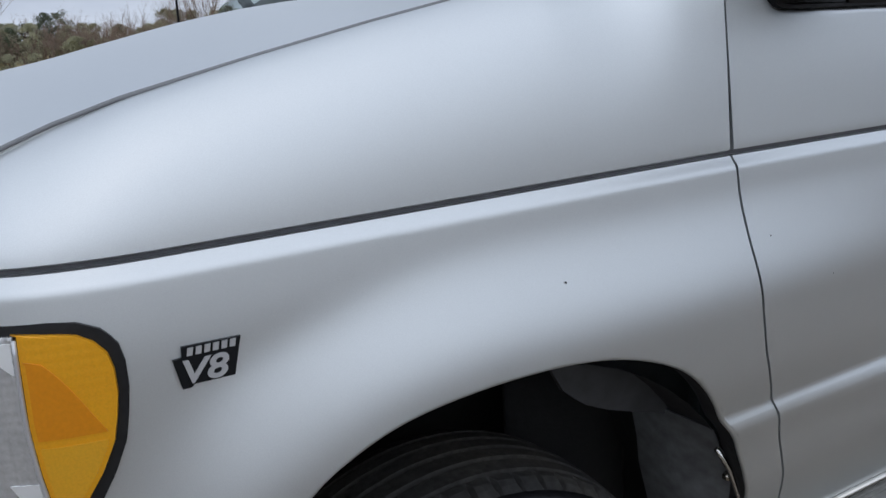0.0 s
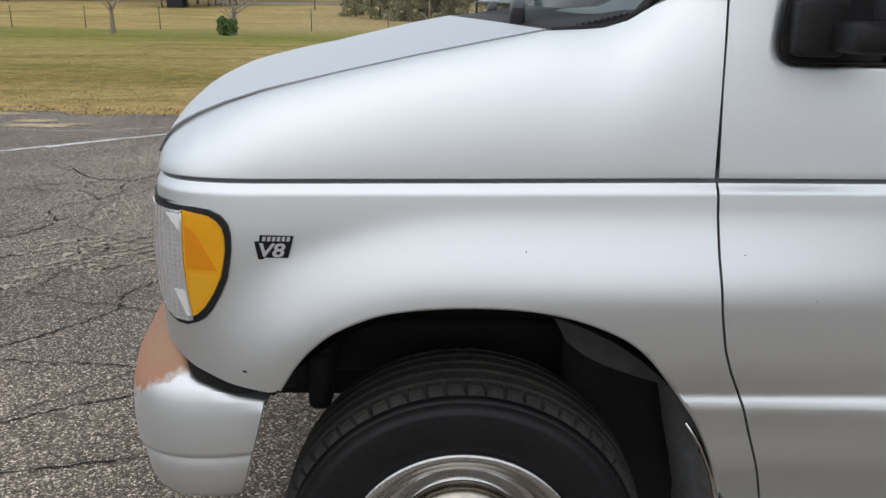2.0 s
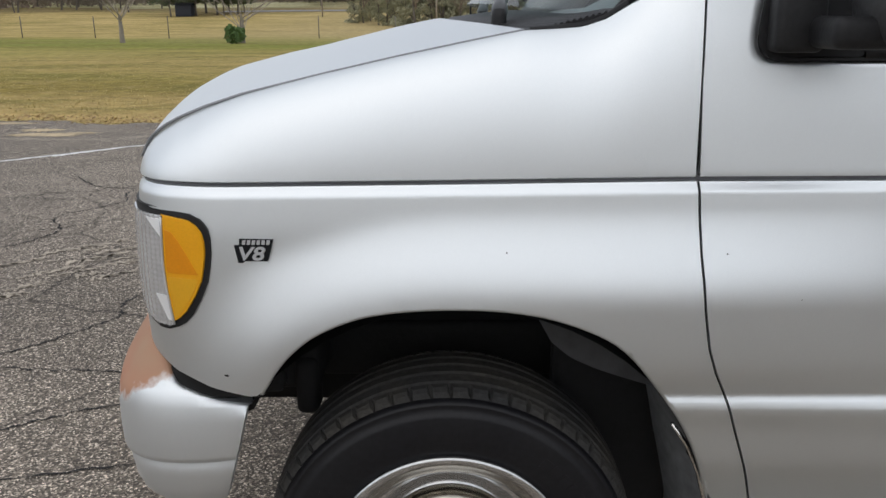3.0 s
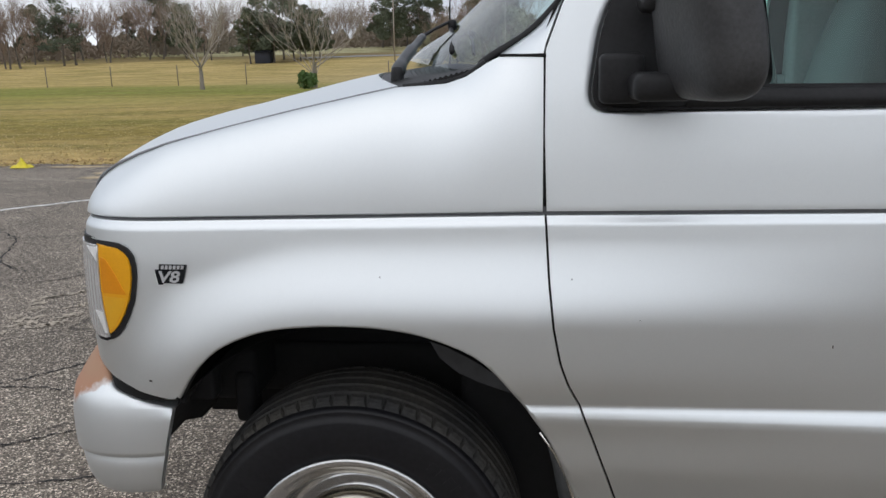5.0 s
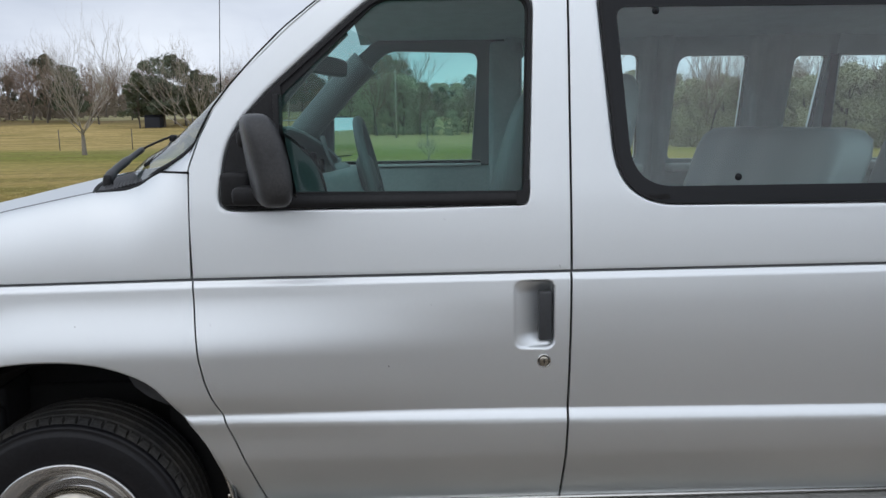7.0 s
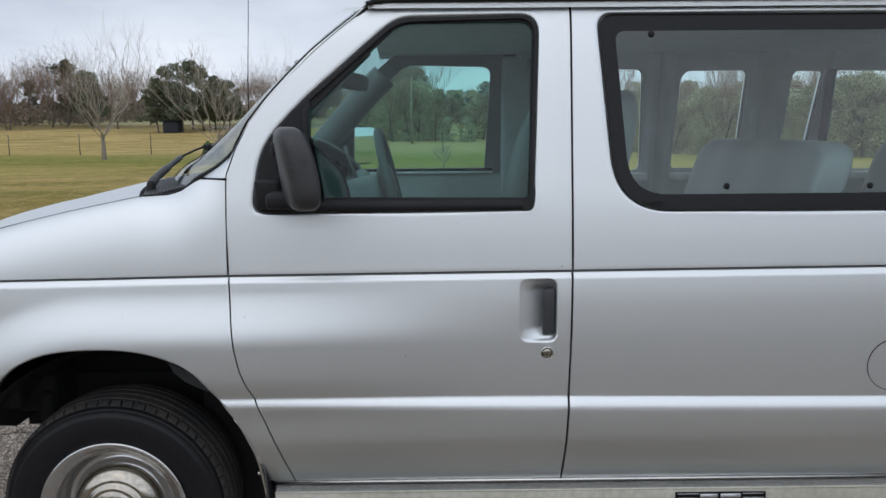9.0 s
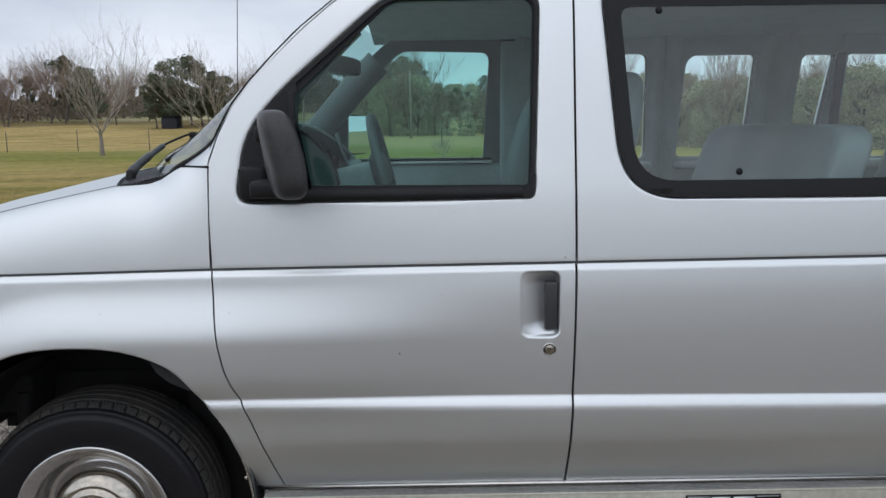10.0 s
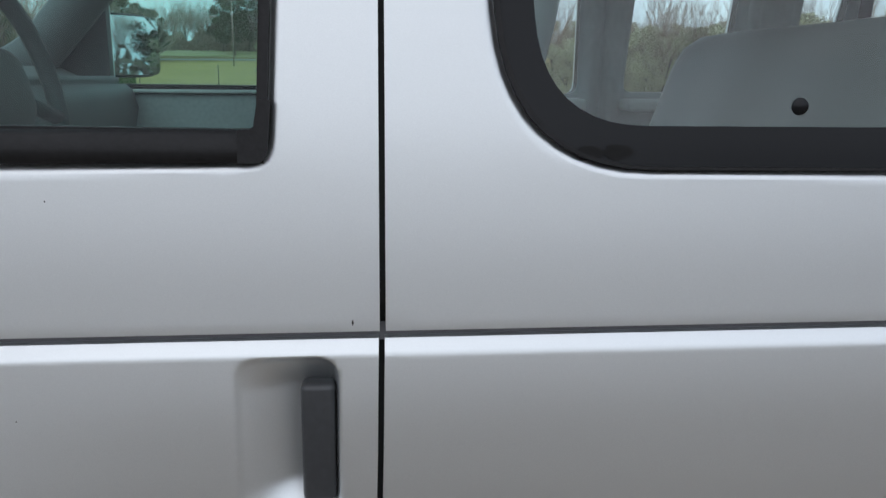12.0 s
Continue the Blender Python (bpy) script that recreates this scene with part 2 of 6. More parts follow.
def ray_to(poly, c, a):
    """Where the ray from c at the angle a leaves the outline poly."""
    d, best = (math.cos(a), math.sin(a)), None
    for (x0, z0), (x1, z1) in zip(poly, poly[1:] + poly[:1]):
        ex, ez = x1 - x0, z1 - z0
        det = ex * d[1] - ez * d[0]
        if abs(det) < 1e-12:
            continue
        rx, rz = x0 - c[0], z0 - c[1]
        t = (ex * rz - ez * rx) / det
        s = (d[0] * rz - d[1] * rx) / det
        if t > 0 and -1e-6 <= s <= 1 + 1e-6 and (best is None or t > best):
            best = t
    return (c[0] + best * d[0], c[1] + best * d[1])


def rounded(poly, radius, n=6):
    """The outline with its corners rounded."""
    out = []
    for i, p in enumerate(poly):
        a, b, c = Vector(poly[i - 1]), Vector(p), Vector(poly[(i + 1) % len(poly)])
        r = radius[i] if isinstance(radius, (list, tuple)) else radius
        u, v = (a - b), (c - b)
        r = min(r, u.length * 0.48, v.length * 0.48)
        s, e = b + u.normalized() * r, b + v.normalized() * r
        for k in range(n + 1):
            t = k / n
            q = s * (1 - t) ** 2 + b * 2 * t * (1 - t) + e * t * t
            out.append((q.x, q.y))
    return out


def ring(inner, outer, c, surface, steps):
    """A surface between two outlines round c."""
    angles = sorted({round(math.atan2(z - c[1], x - c[0]), 5) for x, z in inner + outer} | {round(-math.pi + 2 * math.pi * k / 72, 5) for k in range(72)})
    rows = []
    for a in angles:
        p, q = ray_to(inner, c, a), ray_to(outer, c, a)
        rows.append([surface(p[0] + (q[0] - p[0]) * t, p[1] + (q[1] - p[1]) * t) for t in steps])
    rows.append(rows[0])
    return sheet(rows)


def inset(poly, c, d):
    """The outline moved by d towards c."""
    out = []
    for x, z in poly:
        v = Vector((x - c[0], z - c[1]))
        v *= max(0.0, 1 - d / v.length)
        out.append((c[0] + v.x, c[1] + v.y))
    return out


def fill(poly, surface, rings=6, thick=0.0, bm=None):
    """A pane inside an outline, as nested rings; thick gives it a back."""
    c = (sum(p[0] for p in poly) / len(poly), sum(p[1] for p in poly) / len(poly))
    bm = bm or bmesh.new()
    for off in ((0.0, thick) if thick else (0.0,)):
        rows = []
        for k in range(rings + 1):
            t = 1 - k / rings
            rows.append([Vector(surface(c[0] + (x - c[0]) * t, c[1] + (z - c[1]) * t)) + Vector((0, off, 0)) for x, z in poly])
        sheet(rows, bm, closed=True)
    return bm


# ---- the van's side ----
WIDTH = 2.01
_z = np.arange(0.30, 2.20, 0.002)
_base = np.interp(_z, [0.30, 0.44, 0.52, 0.60, 0.66, 0.70, 0.80, 0.90, 1.00, 1.10, 1.19, 1.30, 1.40, 1.50, 1.60, 1.80, 1.95, 2.02, 2.2],
                  [0.118, 0.056, 0.032, 0.0145, 0.0055, 0.0010, -0.0070, -0.0120, -0.0138, -0.0100, 0.0, 0.009, 0.020, 0.036, 0.051, 0.080, 0.104, 0.125, 0.23])
_k = np.exp(-0.5 * (np.arange(-40, 41) * 0.002 / 0.022) ** 2)
_base = np.convolve(np.pad(_base, 40, mode="edge"), _k / _k.sum(), mode="valid")
_step = np.interp(_z, [0.40, 0.480, 0.640, 0.735, 0.752, 0.764, 0.776, 0.789], [0.022, 0.006, -0.022, -0.0215, -0.0205, -0.0175, -0.0105, 0.0]) + np.interp(_z, [1.163, 1.178, 1.187], [0.0, 0.010, 0.005])
_k = np.exp(-0.5 * (np.arange(-6, 7) * 0.002 / 0.0026) ** 2)
_step = np.convolve(np.pad(_step, 6, mode="edge"), _k / _k.sum(), mode="valid")
_prof = _base + _step


def flare(x, z):
    """The swelling round the front wheel, which runs out in the door."""
    top = math.hypot((x - 0.03) * 0.93, z - 0.44) if x < 0.03 else z - 0.44
    f = 1 - smooth(0.520, 0.695, top)
    f *= 1 - smooth(0.26, 1.42, x)
    f *= smooth(0.70, 0.86, z) if x > 0.1 else 1.0
    return -0.036 * f * smooth(-0.56, -0.30, x)


def cup(x, z):
    """The hollow behind the door handle: a rounded rectangle that deepens rearwards."""
    hx, hz, r = 0.0605, 0.0985, 0.026
    qx, qz = abs(x - 1.4115) - hx + r, abs(z - 1.0625) - hz + r
    d = r - math.hypot(max(qx, 0), max(qz, 0)) - min(max(qx, qz), 0)
    edge = smooth(0.0, 0.009, d) * (0.35 + 0.65 * smooth(1.161, 1.116, z))
    ramp = 0.10 + 0.90 * smooth(1.350, 1.434, x)
    low = smooth(0.964, 1.010, z)
    return 0.038 * edge * ramp * (0.35 + 0.65 * low)


def opening(surface, poly, c):
    """The panel's edge turned in round a window."""
    def at(x, z):
        dx, dz = x - c[0], z - c[1]
        far = math.hypot(dx, dz)
        hit = ray_to(poly, c, math.atan2(dz, dx))
        d = far - (hit if isinstance(hit, float) else math.hypot(hit[0] - c[0], hit[1] - c[1]))
        return surface(x, z) + Vector((0, 0.008 * (1 - smooth(0.0, 0.010, d)), 0))
    return at


def side_y(x, z):
    return float(np.interp(z, _z, _prof)) + flare(x, z) + cup(x, z)


def left(x, z):
    return Vector((x, side_y(x, z), z))


def right(x, z):
    return Vector((x, WIDTH - float(np.interp(z, _z, _prof)), z))


END = 5.00


def far_end(x):
    """The rear corner of the body, rounded in plan."""
    return 0.20 * max(0.0, (x - (END - 0.22)) / 0.22) ** 2.5


# the nose in plan: x and the distance in from the side
NOSE = curve([(x, y, 0) for x, y in ((-0.34, 0.0), (-0.40, 0.001), (-0.44, 0.006), (-0.475, 0.015), (-0.505, 0.029), (-0.527, 0.046), (-0.545, 0.068), (-0.559, 0.096), (-0.571, 0.130), (-0.581, 0.172))], 4)


def nose_at(i, z, out=0.0):
    """A point of the rounded corner: NOSE's i-th place at the height z."""
    p = NOSE[i]
    d = NOSE[min(i + 1, len(NOSE) - 1)] - NOSE[max(i - 1, 0)]
    n = Vector((d.y, -d.x, 0)).normalized()
    if n.y > 0 or n.x > 0.5:
        n = -n
    off = float(np.interp(z, _z, _prof)) + flare(p.x, z) - out
    return Vector((p.x, p.y, z)) - n * off


SEAM = [(0.48, 0.616), (0.62, 0.571), (0.70, 0.542), (0.79, 0.509), (0.84, 0.484), (0.887, 0.468), (0.96, 0.454), (1.05, 0.445), (1.19, 0.437), (1.34, 0.433), (1.496, 0.434), (1.58, 0.465), (1.661, 0.507), (1.73, 0.561), (1.807, 0.632), (1.886, 0.712), (2.008, 0.863)]
REAR_SEAM = [(0.48, 1.499), (0.60, 1.505), (0.743, 1.510), (0.875, 1.514), (1.05, 1.518), (1.19, 1.520), (2.1, 1.521)]
ARCH = [(-0.60, 0.875), (-0.56, 0.862), (-0.52, 0.838), (-0.49, 0.822), (-0.42, 0.803), (-0.345, 0.792), (-0.330, 0.798), (-0.318, 0.818), (-0.300, 0.846), (-0.272, 0.877), (-0.235, 0.905), (-0.19, 0.927), (-0.14, 0.944), (-0.08, 0.954), (0.0, 0.959), (0.09, 0.957), (0.17, 0.946), (0.24, 0.925), (0.30, 0.896), (0.345, 0.858), (0.395, 0.797), (0.43, 0.748), (0.462, 0.690), (0.488, 0.625), (0.512, 0.55), (0.532, 0.482), (0.56, 0.482), (0.7, 0.482)]
ARCH = [(x, z + 0.0065 * smooth(0.78, 0.90, z) * smooth(-0.34, -0.2, x)) for x, z in ARCH]


def seam_x(z):
    return lerp(SEAM, z)


van = thing("passenger_van", (1.8, 1.0, 0.0), "silver full-size passenger van with dull paint, parked on worn asphalt", "van")

# front fender below the belt line, down to the wheel arch
levels = sorted({round(v, 4) for v in np.arange(0.482, 1.15, 0.0155)} | {round(v, 4) for v in np.arange(1.146, 1.1785, 0.004)} | {round(v, 4) for v in np.arange(0.74, 0.796, 0.006)}, reverse=True)
across = [("n", i) for i in range(len(NOSE) - 1, -1, -1)] + [("x", float(v)) for v in np.linspace(-0.335, 0.20, 60)] + [("s", float(v)) for v in np.linspace(0.0, 1.0, 44)[1:]]
rows = []
for z0 in levels:
    row = []
    for how, v in across:
        z = z0
        for _ in range(4):
            x = NOSE[v].x if how == "n" else v if how == "x" else 0.20 + (seam_x(z) - 0.0024 - 0.20) * v
            z = max(z0, lerp(ARCH, x))
        row.append(nose_at(v, z) if how == "n" else left(x, z))
    rows.append(row)
part("front_fender", lip(sheet(rows), (0.0, 0.014, 0.0)), SILVER, van)
# the arch's edge is rolled inwards
rolled, flange = [], []
line = [p for p in curve([(x, z, 0) for x, z in ARCH[6:-2]], 5)]
for i, p in enumerate(line):
    d = line[min(i + 1, len(line) - 1)] - line[max(i - 1, 0)]
    m = Vector((d.y, 0, -d.x)).normalized()
    base = left(p.x, p.y)
    rolled.append([base - m * 0.001 + Vector((0, -0.0004, 0))] + [base + m * 0.005 * math.sin(a) + Vector((0, 0.006 * (1 - math.cos(a)), 0)) for a in np.linspace(0.15, math.pi / 2, 6)])
    flange.append([rolled[-1][-1] + Vector((0, -0.0005, 0)) + m * 0.0005, base + m * 0.0055 + Vector((0, 0.034, 0)), base - m * 0.02 + Vector((0, 0.040, 0))])
arch_edge = part("arch_edge", sheet(rolled), SILVER, van)
# black flange: dirt, and the arch's shadowed underside put into the colour
part("arch_flange", sheet(flange), BLACK_DARK, arch_edge, "dark dirty flange, the underside's shade in its colour")

# upper fender, from the belt line to the bonnet seam
TOPZ = [(-0.585, 1.192), (-0.575, 1.205), (-0.562, 1.222), (-0.548, 1.236), (-0.53, 1.249), (-0.51, 1.262), (-0.48, 1.277), (-0.43, 1.297), (-0.36, 1.3195), (-0.22, 1.353), (-0.08, 1.3845), (0.06, 1.413), (0.14, 1.4285), (0.20, 1.431), (0.24, 1.434), (0.28, 1.447), (0.32, 1.472), (0.35, 1.486), (0.44, 1.482)]
TOPY = [(-0.585, 0.180), (-0.56, 0.150), (-0.53, 0.122), (-0.48, 0.104), (-0.36, 0.092), (-0.08, 0.086), (0.14, 0.088), (0.20, 0.090), (0.26, 0.088), (0.31, 0.079), (0.35, 0.067), (0.40, 0.050), (0.44, 0.0345)]


def upper(x, y0, t):
    """From the belt line (t = 0) over the shoulder to the seam (t = 1)."""
    ys, zs = lerp(TOPY, x), lerp(TOPZ, x)
    ys = max(ys, y0 + 0.012)
    c = Vector((x, y0 + 0.012 + 0.04 * (ys - y0), zs - 0.038 * min(1, (zs - 1.187) / 0.1)))
    c = c.lerp(Vector((x, y0 + 0.010 + 0.09 * (ys - y0), 1.187 + 0.90 * (zs - 1.187))), smooth(-0.5, -0.3, x))
    a, b = Vector((x, y0 + 0.005, 1.187)), Vector((x, ys, zs))
    k = smooth(0.02, 0.46, x) ** 1.3
    p = a * (1 - t) ** 2 + c * 2 * t * (1 - t) + b * t * t
    z = 1.187 + (zs - 1.187) * t
    q = Vector((x, side_y(x, z) + (ys - side_y(x, zs)) * t ** 4.0, z))
    return p.lerp(q, k)


stations = [(p.x, p.y) for p in NOSE[::-1]] + [(float(v), 0.0) for v in np.linspace(-0.32, 0.4318, 70)]
steps = [0.0, 0.02, 0.06, 0.12, 0.2, 0.3, 0.4, 0.5, 0.6, 0.7, 0.8, 0.87, 0.93, 0.97, 1.0]
rows = [[upper(x, y, t) for x, y in stations] for t in steps]
groove = [Vector((x, y + 0.019, 1.172)) for x, y in stations + [(float(v), far_end(v)) for v in np.linspace(0.45, 5.0, 30)]]
part("upper_fender", lip(sheet(rows), (0.0, 0.012, -0.004)), SILVER, van)
# grey strip: the undercut's shade is put into the groove's colour
part("belt_groove", sheet([groove, [p + Vector((0, 0.001, 0.022)) for p in groove]]), GROOVE_SHADE, van)

# bonnet: from the seam over the middle to the far seam
hood_x = [float(v) for v in np.concatenate([np.linspace(-0.583, -0.42, 22), np.linspace(-0.40, 0.14, 30)])]


def hood(x, t):
    """t = 0 at the seam, 1 on the centre line."""
    ys, zs = lerp(TOPY, x) + 0.006, lerp(TOPZ, x) + 0.002
    zc = lerp([(-0.585, 1.205), (-0.57, 1.235), (-0.545, 1.274), (-0.51, 1.303), (-0.46, 1.328), (-0.36, 1.356), (-0.20, 1.390), (-0.05, 1.415), (0.14, 1.447)], x)
    y = ys + (WIDTH / 2 - ys) * t
    bow = 1 - (1 - t) ** 2.6
    fwd = -0.085 * (1 - (1 - t) ** 2) * smooth(0.15, -0.5, x)
    tail = -0.16 * (1 - (1 - t) ** 2) * smooth(-0.35, 0.14, x)
    return Vector((x + fwd + tail, y, zs + (zc - zs) * bow))


ts = [0, 0.01, 0.03, 0.07, 0.13, 0.2, 0.3, 0.45, 0.6, 0.8, 1.0]
rows = []
for x in hood_x:
    half = [hood(x, t) for t in ts]
    rows.append(half + [Vector((p.x, WIDTH - p.y, p.z)) for p in half[-2::-1]])
part("hood", lip(sheet(rows), (0.0, 0.0, -0.018)), SILVER, van)
for flip in (False, True):
    part("hood_gap", tube([Vector((x, WIDTH - lerp(TOPY, x) - 0.003 if flip else lerp(TOPY, x) + 0.003, lerp(TOPZ, x) + 0.0004)) for x in hood_x], 0.0026, 6), HOOD_SEAM, van)

# far side: fender, mirrored and simple
rows = []
for z0 in levels[::2]:
    row = []
    for how, v in across[::2]:
        z = z0
        for _ in range(4):
            x = NOSE[v].x if how == "n" else v if how == "x" else 0.20 + (seam_x(z) - 0.20) * v
            z = max(z0, lerp(ARCH, x))
        p = nose_at(v, z) if how == "n" else left(x, z)
        row.append(Vector((p.x, WIDTH - p.y, p.z)))
    rows.append(row[::-1])
part("front_fender", lip(sheet(rows), (0, -0.014, 0)), SILVER, van)
rows = [[Vector((p.x, WIDTH - p.y, p.z)) for p in [upper(x, y, t) for x, y in stations[::2]][::-1]] for t in steps]
part("upper_fender", sheet(rows), SILVER, van)

# ---- driver's door ----
door = part("front_door", lip(sheet([[left(seam_x(z) + 0.0024 + (lerp(REAR_SEAM, z) - 0.0035 - seam_x(z) - 0.0024) * u, z) for u in sorted({float(v) for v in np.linspace(0, 1, 46)} | {float(v) for v in np.linspace(0.830, 0.970, 42)})]
                                            for z in sorted({round(float(v), 4) for v in np.linspace(0.482, 1.15, 46)} | {round(float(v), 4) for v in np.arange(1.146, 1.1785, 0.004)} | {round(float(v), 4) for v in np.arange(0.742, 0.796, 0.006)} | {round(float(v), 4) for v in np.linspace(0.960, 1.164, 62)}, reverse=True)]), (0, 0.014, 0)), SILVER, van)
WIN = rounded([(0.518, 1.379), (1.394, 1.384), (1.417, 1.988), (0.975, 1.981), (0.654, 1.703), (0.547, 1.580)], [0.05, 0.03, 0.06, 0.05, 0.2, 0.2])
GLASS_OUT = rounded([(0.682, 1.426), (1.382, 1.419), (1.402, 1.968), (0.982, 1.964), (0.684, 1.684)], [0.004, 0.012, 0.045, 0.04, 0.01])
top_front = [(seam_x(z) + 0.0024, z) for z in (1.187, 1.26, 1.34, 1.42, 1.47, 1.496, 1.54, 1.58, 1.62, 1.661, 1.70, 1.73, 1.77, 1.807, 1.85, 1.886, 1.95, 2.008)]
DOOR_OUT = top_front + [(0.90, 2.022), (1.5175, 2.026), (1.5175, 1.187)]
C = (1.05, 1.62)
bm = ring(WIN, DOOR_OUT, C, opening(left, WIN, C), [0, 0.008, 0.02, 0.035, 0.06, 0.1, 0.22, 0.36, 0.5, 0.64, 0.76, 0.86, 0.93, 0.97, 1])
part("door_upper", lip(bm, (0, 0.016, 0)), SILVER, door)


def proud(d):
    return lambda x, z: left(x, z) + Vector((0, d, 0))


seal_in = inset(WIN, C, 0.012)
bm = ring(seal_in, WIN, C, proud(-0.003), [0, 0.5, 1])
part("window_seal", lip(bm, (0, 0.02, 0)), BLACK_TRIM, door)
bm = ring(GLASS_OUT, inset(WIN, C, 0.010), C, proud(0.008), [0, 0.25, 0.5, 0.75, 1])
part("window_frame", lip(bm, (0, 0.02, 0)), BLACK_TRIM, door)
bm = sheet([[left(x, z) + Vector((0, d, 0)) for x in np.linspace(0.70, 1.392, 24)] for z, d in ((1.383, 0.0), (1.385, -0.006), (1.400, -0.007), (1.413, -0.003), (1.4185, 0.004), (1.419, 0.016))])
part("window_sweep", bm, BLACK_TRIM, door, "worn black rubber strip")
bm = fill(rounded([(1.364, 1.3835), (1.3955, 1.3835), (1.4005, 1.452), (1.386, 1.452), (1.383, 1.4205), (1.364, 1.4205)], [0.002, 0.028, 0.003, 0.003, 0.008, 0.002]), proud(-0.0085), 4)
part("sweep_end", lip(bm, (0, 0.02, 0)), BLACK_TRIM, door, "moulded rubber corner")
pane = part("window_glass", fill(inset(GLASS_OUT, C, -0.008), proud(0.018), 5), GLASS_DOOR, door, "green-tinted door glass")
pane.visible_shadow = False
# the black sail in the window's front corner, and the mirror on it
sail = [(0.529, 1.389), (0.700, 1.386), (0.700, 1.728), (0.656, 1.697), (0.556, 1.580), (0.526, 1.44)]
bm = fill(rounded(sail, 0.012, 3), proud(-0.004), 4)
mirror = part("side_mirror", lip(bm, (0, 0.02, 0)), BLACK_TRIM, door, "black textured plastic towing mirror")
part("glass_divider", box((0.684, 0.018, 1.42), (0.700, 0.060, 1.70), 0.003), BLACK_TRIM, door)


def rounded_box(half, power=3.2, nu=40, nv=24, bend=None):
    """A softly squared solid about the origin."""
    rows = []
    for j in range(nv + 1):
        v = -math.pi / 2 + math.pi * j / nv
        row = []
        for i in range(nu):
            u = 2 * math.pi * i / nu
            c = [math.cos(v) * math.cos(u), math.cos(v) * math.sin(u), math.sin(v)]
            r = (sum(abs(q) ** power for q in c)) ** (-1 / power)
            p = Vector([c[k] * r * half[k] for k in range(3)])
            row.append(bend(p) if bend else p)
        rows.append(row + [row[0]])
    return sheet(rows)


def mirror_head(flip):
    def bend(p):
        s = p.z / 0.122
        p.y *= 1.0 - 0.04 * s
        q = Vector((p.x * (1.0 - 0.10 * max(0, s)) - (0.62 if flip else 0.30) * p.y - (0.004 if flip else 0.021) * s, p.y, p.z))
        q.x += 0.030 * (1 - s * s) * 0.3
        return Vector((0.636 + q.x, WIDTH + 0.046 - q.y, 1.550 + q.z)) if flip else Vector((0.683 + q.x, -0.150 + q.y, 1.525 + q.z))
    return rounded_box((0.040, 0.104, 0.108), 7.0, 48, 30, bend) if flip else rounded_box((0.051, 0.112, 0.120), 3.8, 48, 30, bend)


part("mirror_housing", mirror_head(False), MIRROR_SHELL, mirror, "sun-bleached dark grey shell")
bm = box((0.534, -0.020, 1.394), (0.615, 0.03, 1.486), 0.012, None, 3)
part("mirror_bracket", bm, BLACK_TRIM, mirror)
part("mirror_foot", box((0.585, -0.115, 1.402), (0.690, -0.005, 1.452), 0.016, None, 3), BLACK_TRIM, mirror)
part("mirror_arm", box((0.600, -0.09, 1.555), (0.660, 0.02, 1.605), 0.016, None, 3), BLACK_TRIM, mirror)
bm = fill(rounded([(-0.085, -0.095), (0.085, -0.095), (0.085, 0.095), (-0.085, 0.095)], 0.03, 4), lambda x, z: (0.7405 - 0.30 * x - 0.021 * z / 0.122, -0.150 + x, 1.525 + z), 3)
part("mirror_glass", bm, MIRROR, mirror)
# handle and lock
bm = box((1.4260, -0.001, 0.984), (1.4655, 0.030, 1.131), 0.007, None, 3)
part("door_handle", bm, HANDLE, door, "black plastic paddle handle")
LOCK = (1.4395, side_y(1.4395, 0.928), 0.928)
bm = lathe([(0.0205, 0.002), (0.0202, -0.0030), (0.0190, -0.0044), (0.0172, -0.0040), (0.0166, -0.0010)], "y", 40)
bmesh.ops.translate(bm, verts=bm.verts[:], vec=LOCK)
lock = part("door_lock", bm, CHROME, door, "round metal key lock")
bm = lathe([(0.0170, 0.0), (0.0166, -0.0022), (0.0150, -0.0026), (0.0146, -0.0008)], "y", 32)
bmesh.ops.translate(bm, verts=bm.verts[:], vec=LOCK)
part("lock_groove", bm, GAP, lock)
bm = lathe([(0.0001, -0.0052), (0.0120, -0.0050), (0.0138, -0.0040), (0.0146, -0.0005)], "y", 32)
bmesh.ops.translate(bm, verts=bm.verts[:], vec=LOCK)
part("lock_face", bm, HUB, lock, "darkened lock face")
part("keyhole", box((LOCK[0] - 0.0013, LOCK[1] - 0.0060, 0.9225), (LOCK[0] + 0.0013, LOCK[1] - 0.0050, 0.9335), 0), GAP, lock)
# dark backing behind the panel gaps
for nm, line, hi in (("door_gap", SEAM, 2.0), ("rear_gap", REAR_SEAM, 2.03)):
    rows = []
    for z in np.linspace(0.50, hi, 60):
        x = lerp(line, z)
        y = float(np.interp(z, _z, _base)) + flare(x, z) + (float(np.interp(z, _z, _step)) if z < 0.7 else min(0.0, float(np.interp(z, _z, _step))))
        y += 0.012 * smooth(1.150, 1.165, z) * (1 - smooth(1.20, 1.215, z))
        rows.append([Vector((x - 0.012, y + 0.013, z)), Vector((x + 0.012, y + 0.013, z))])
    part(nm, sheet(rows), GAP, van)
# ---- rear side panels ----
zs = sorted({round(float(v), 4) for v in np.linspace(0.482, 1.15, 42)} | {round(float(v), 4) for v in np.arange(1.146, 1.1785, 0.004)} | {round(float(v), 4) for v in np.arange(0.742, 0.796, 0.006)}, reverse=True)
RARCH = [(1.0, 0.482), (3.07, 0.482), (3.10, 0.56), (3.16, 0.72), (3.26, 0.83), (3.38, 0.875), (3.5, 0.885), (3.62, 0.875), (3.74, 0.83), (3.84, 0.72), (3.90, 0.56), (3.93, 0.482), (6, 0.482)]


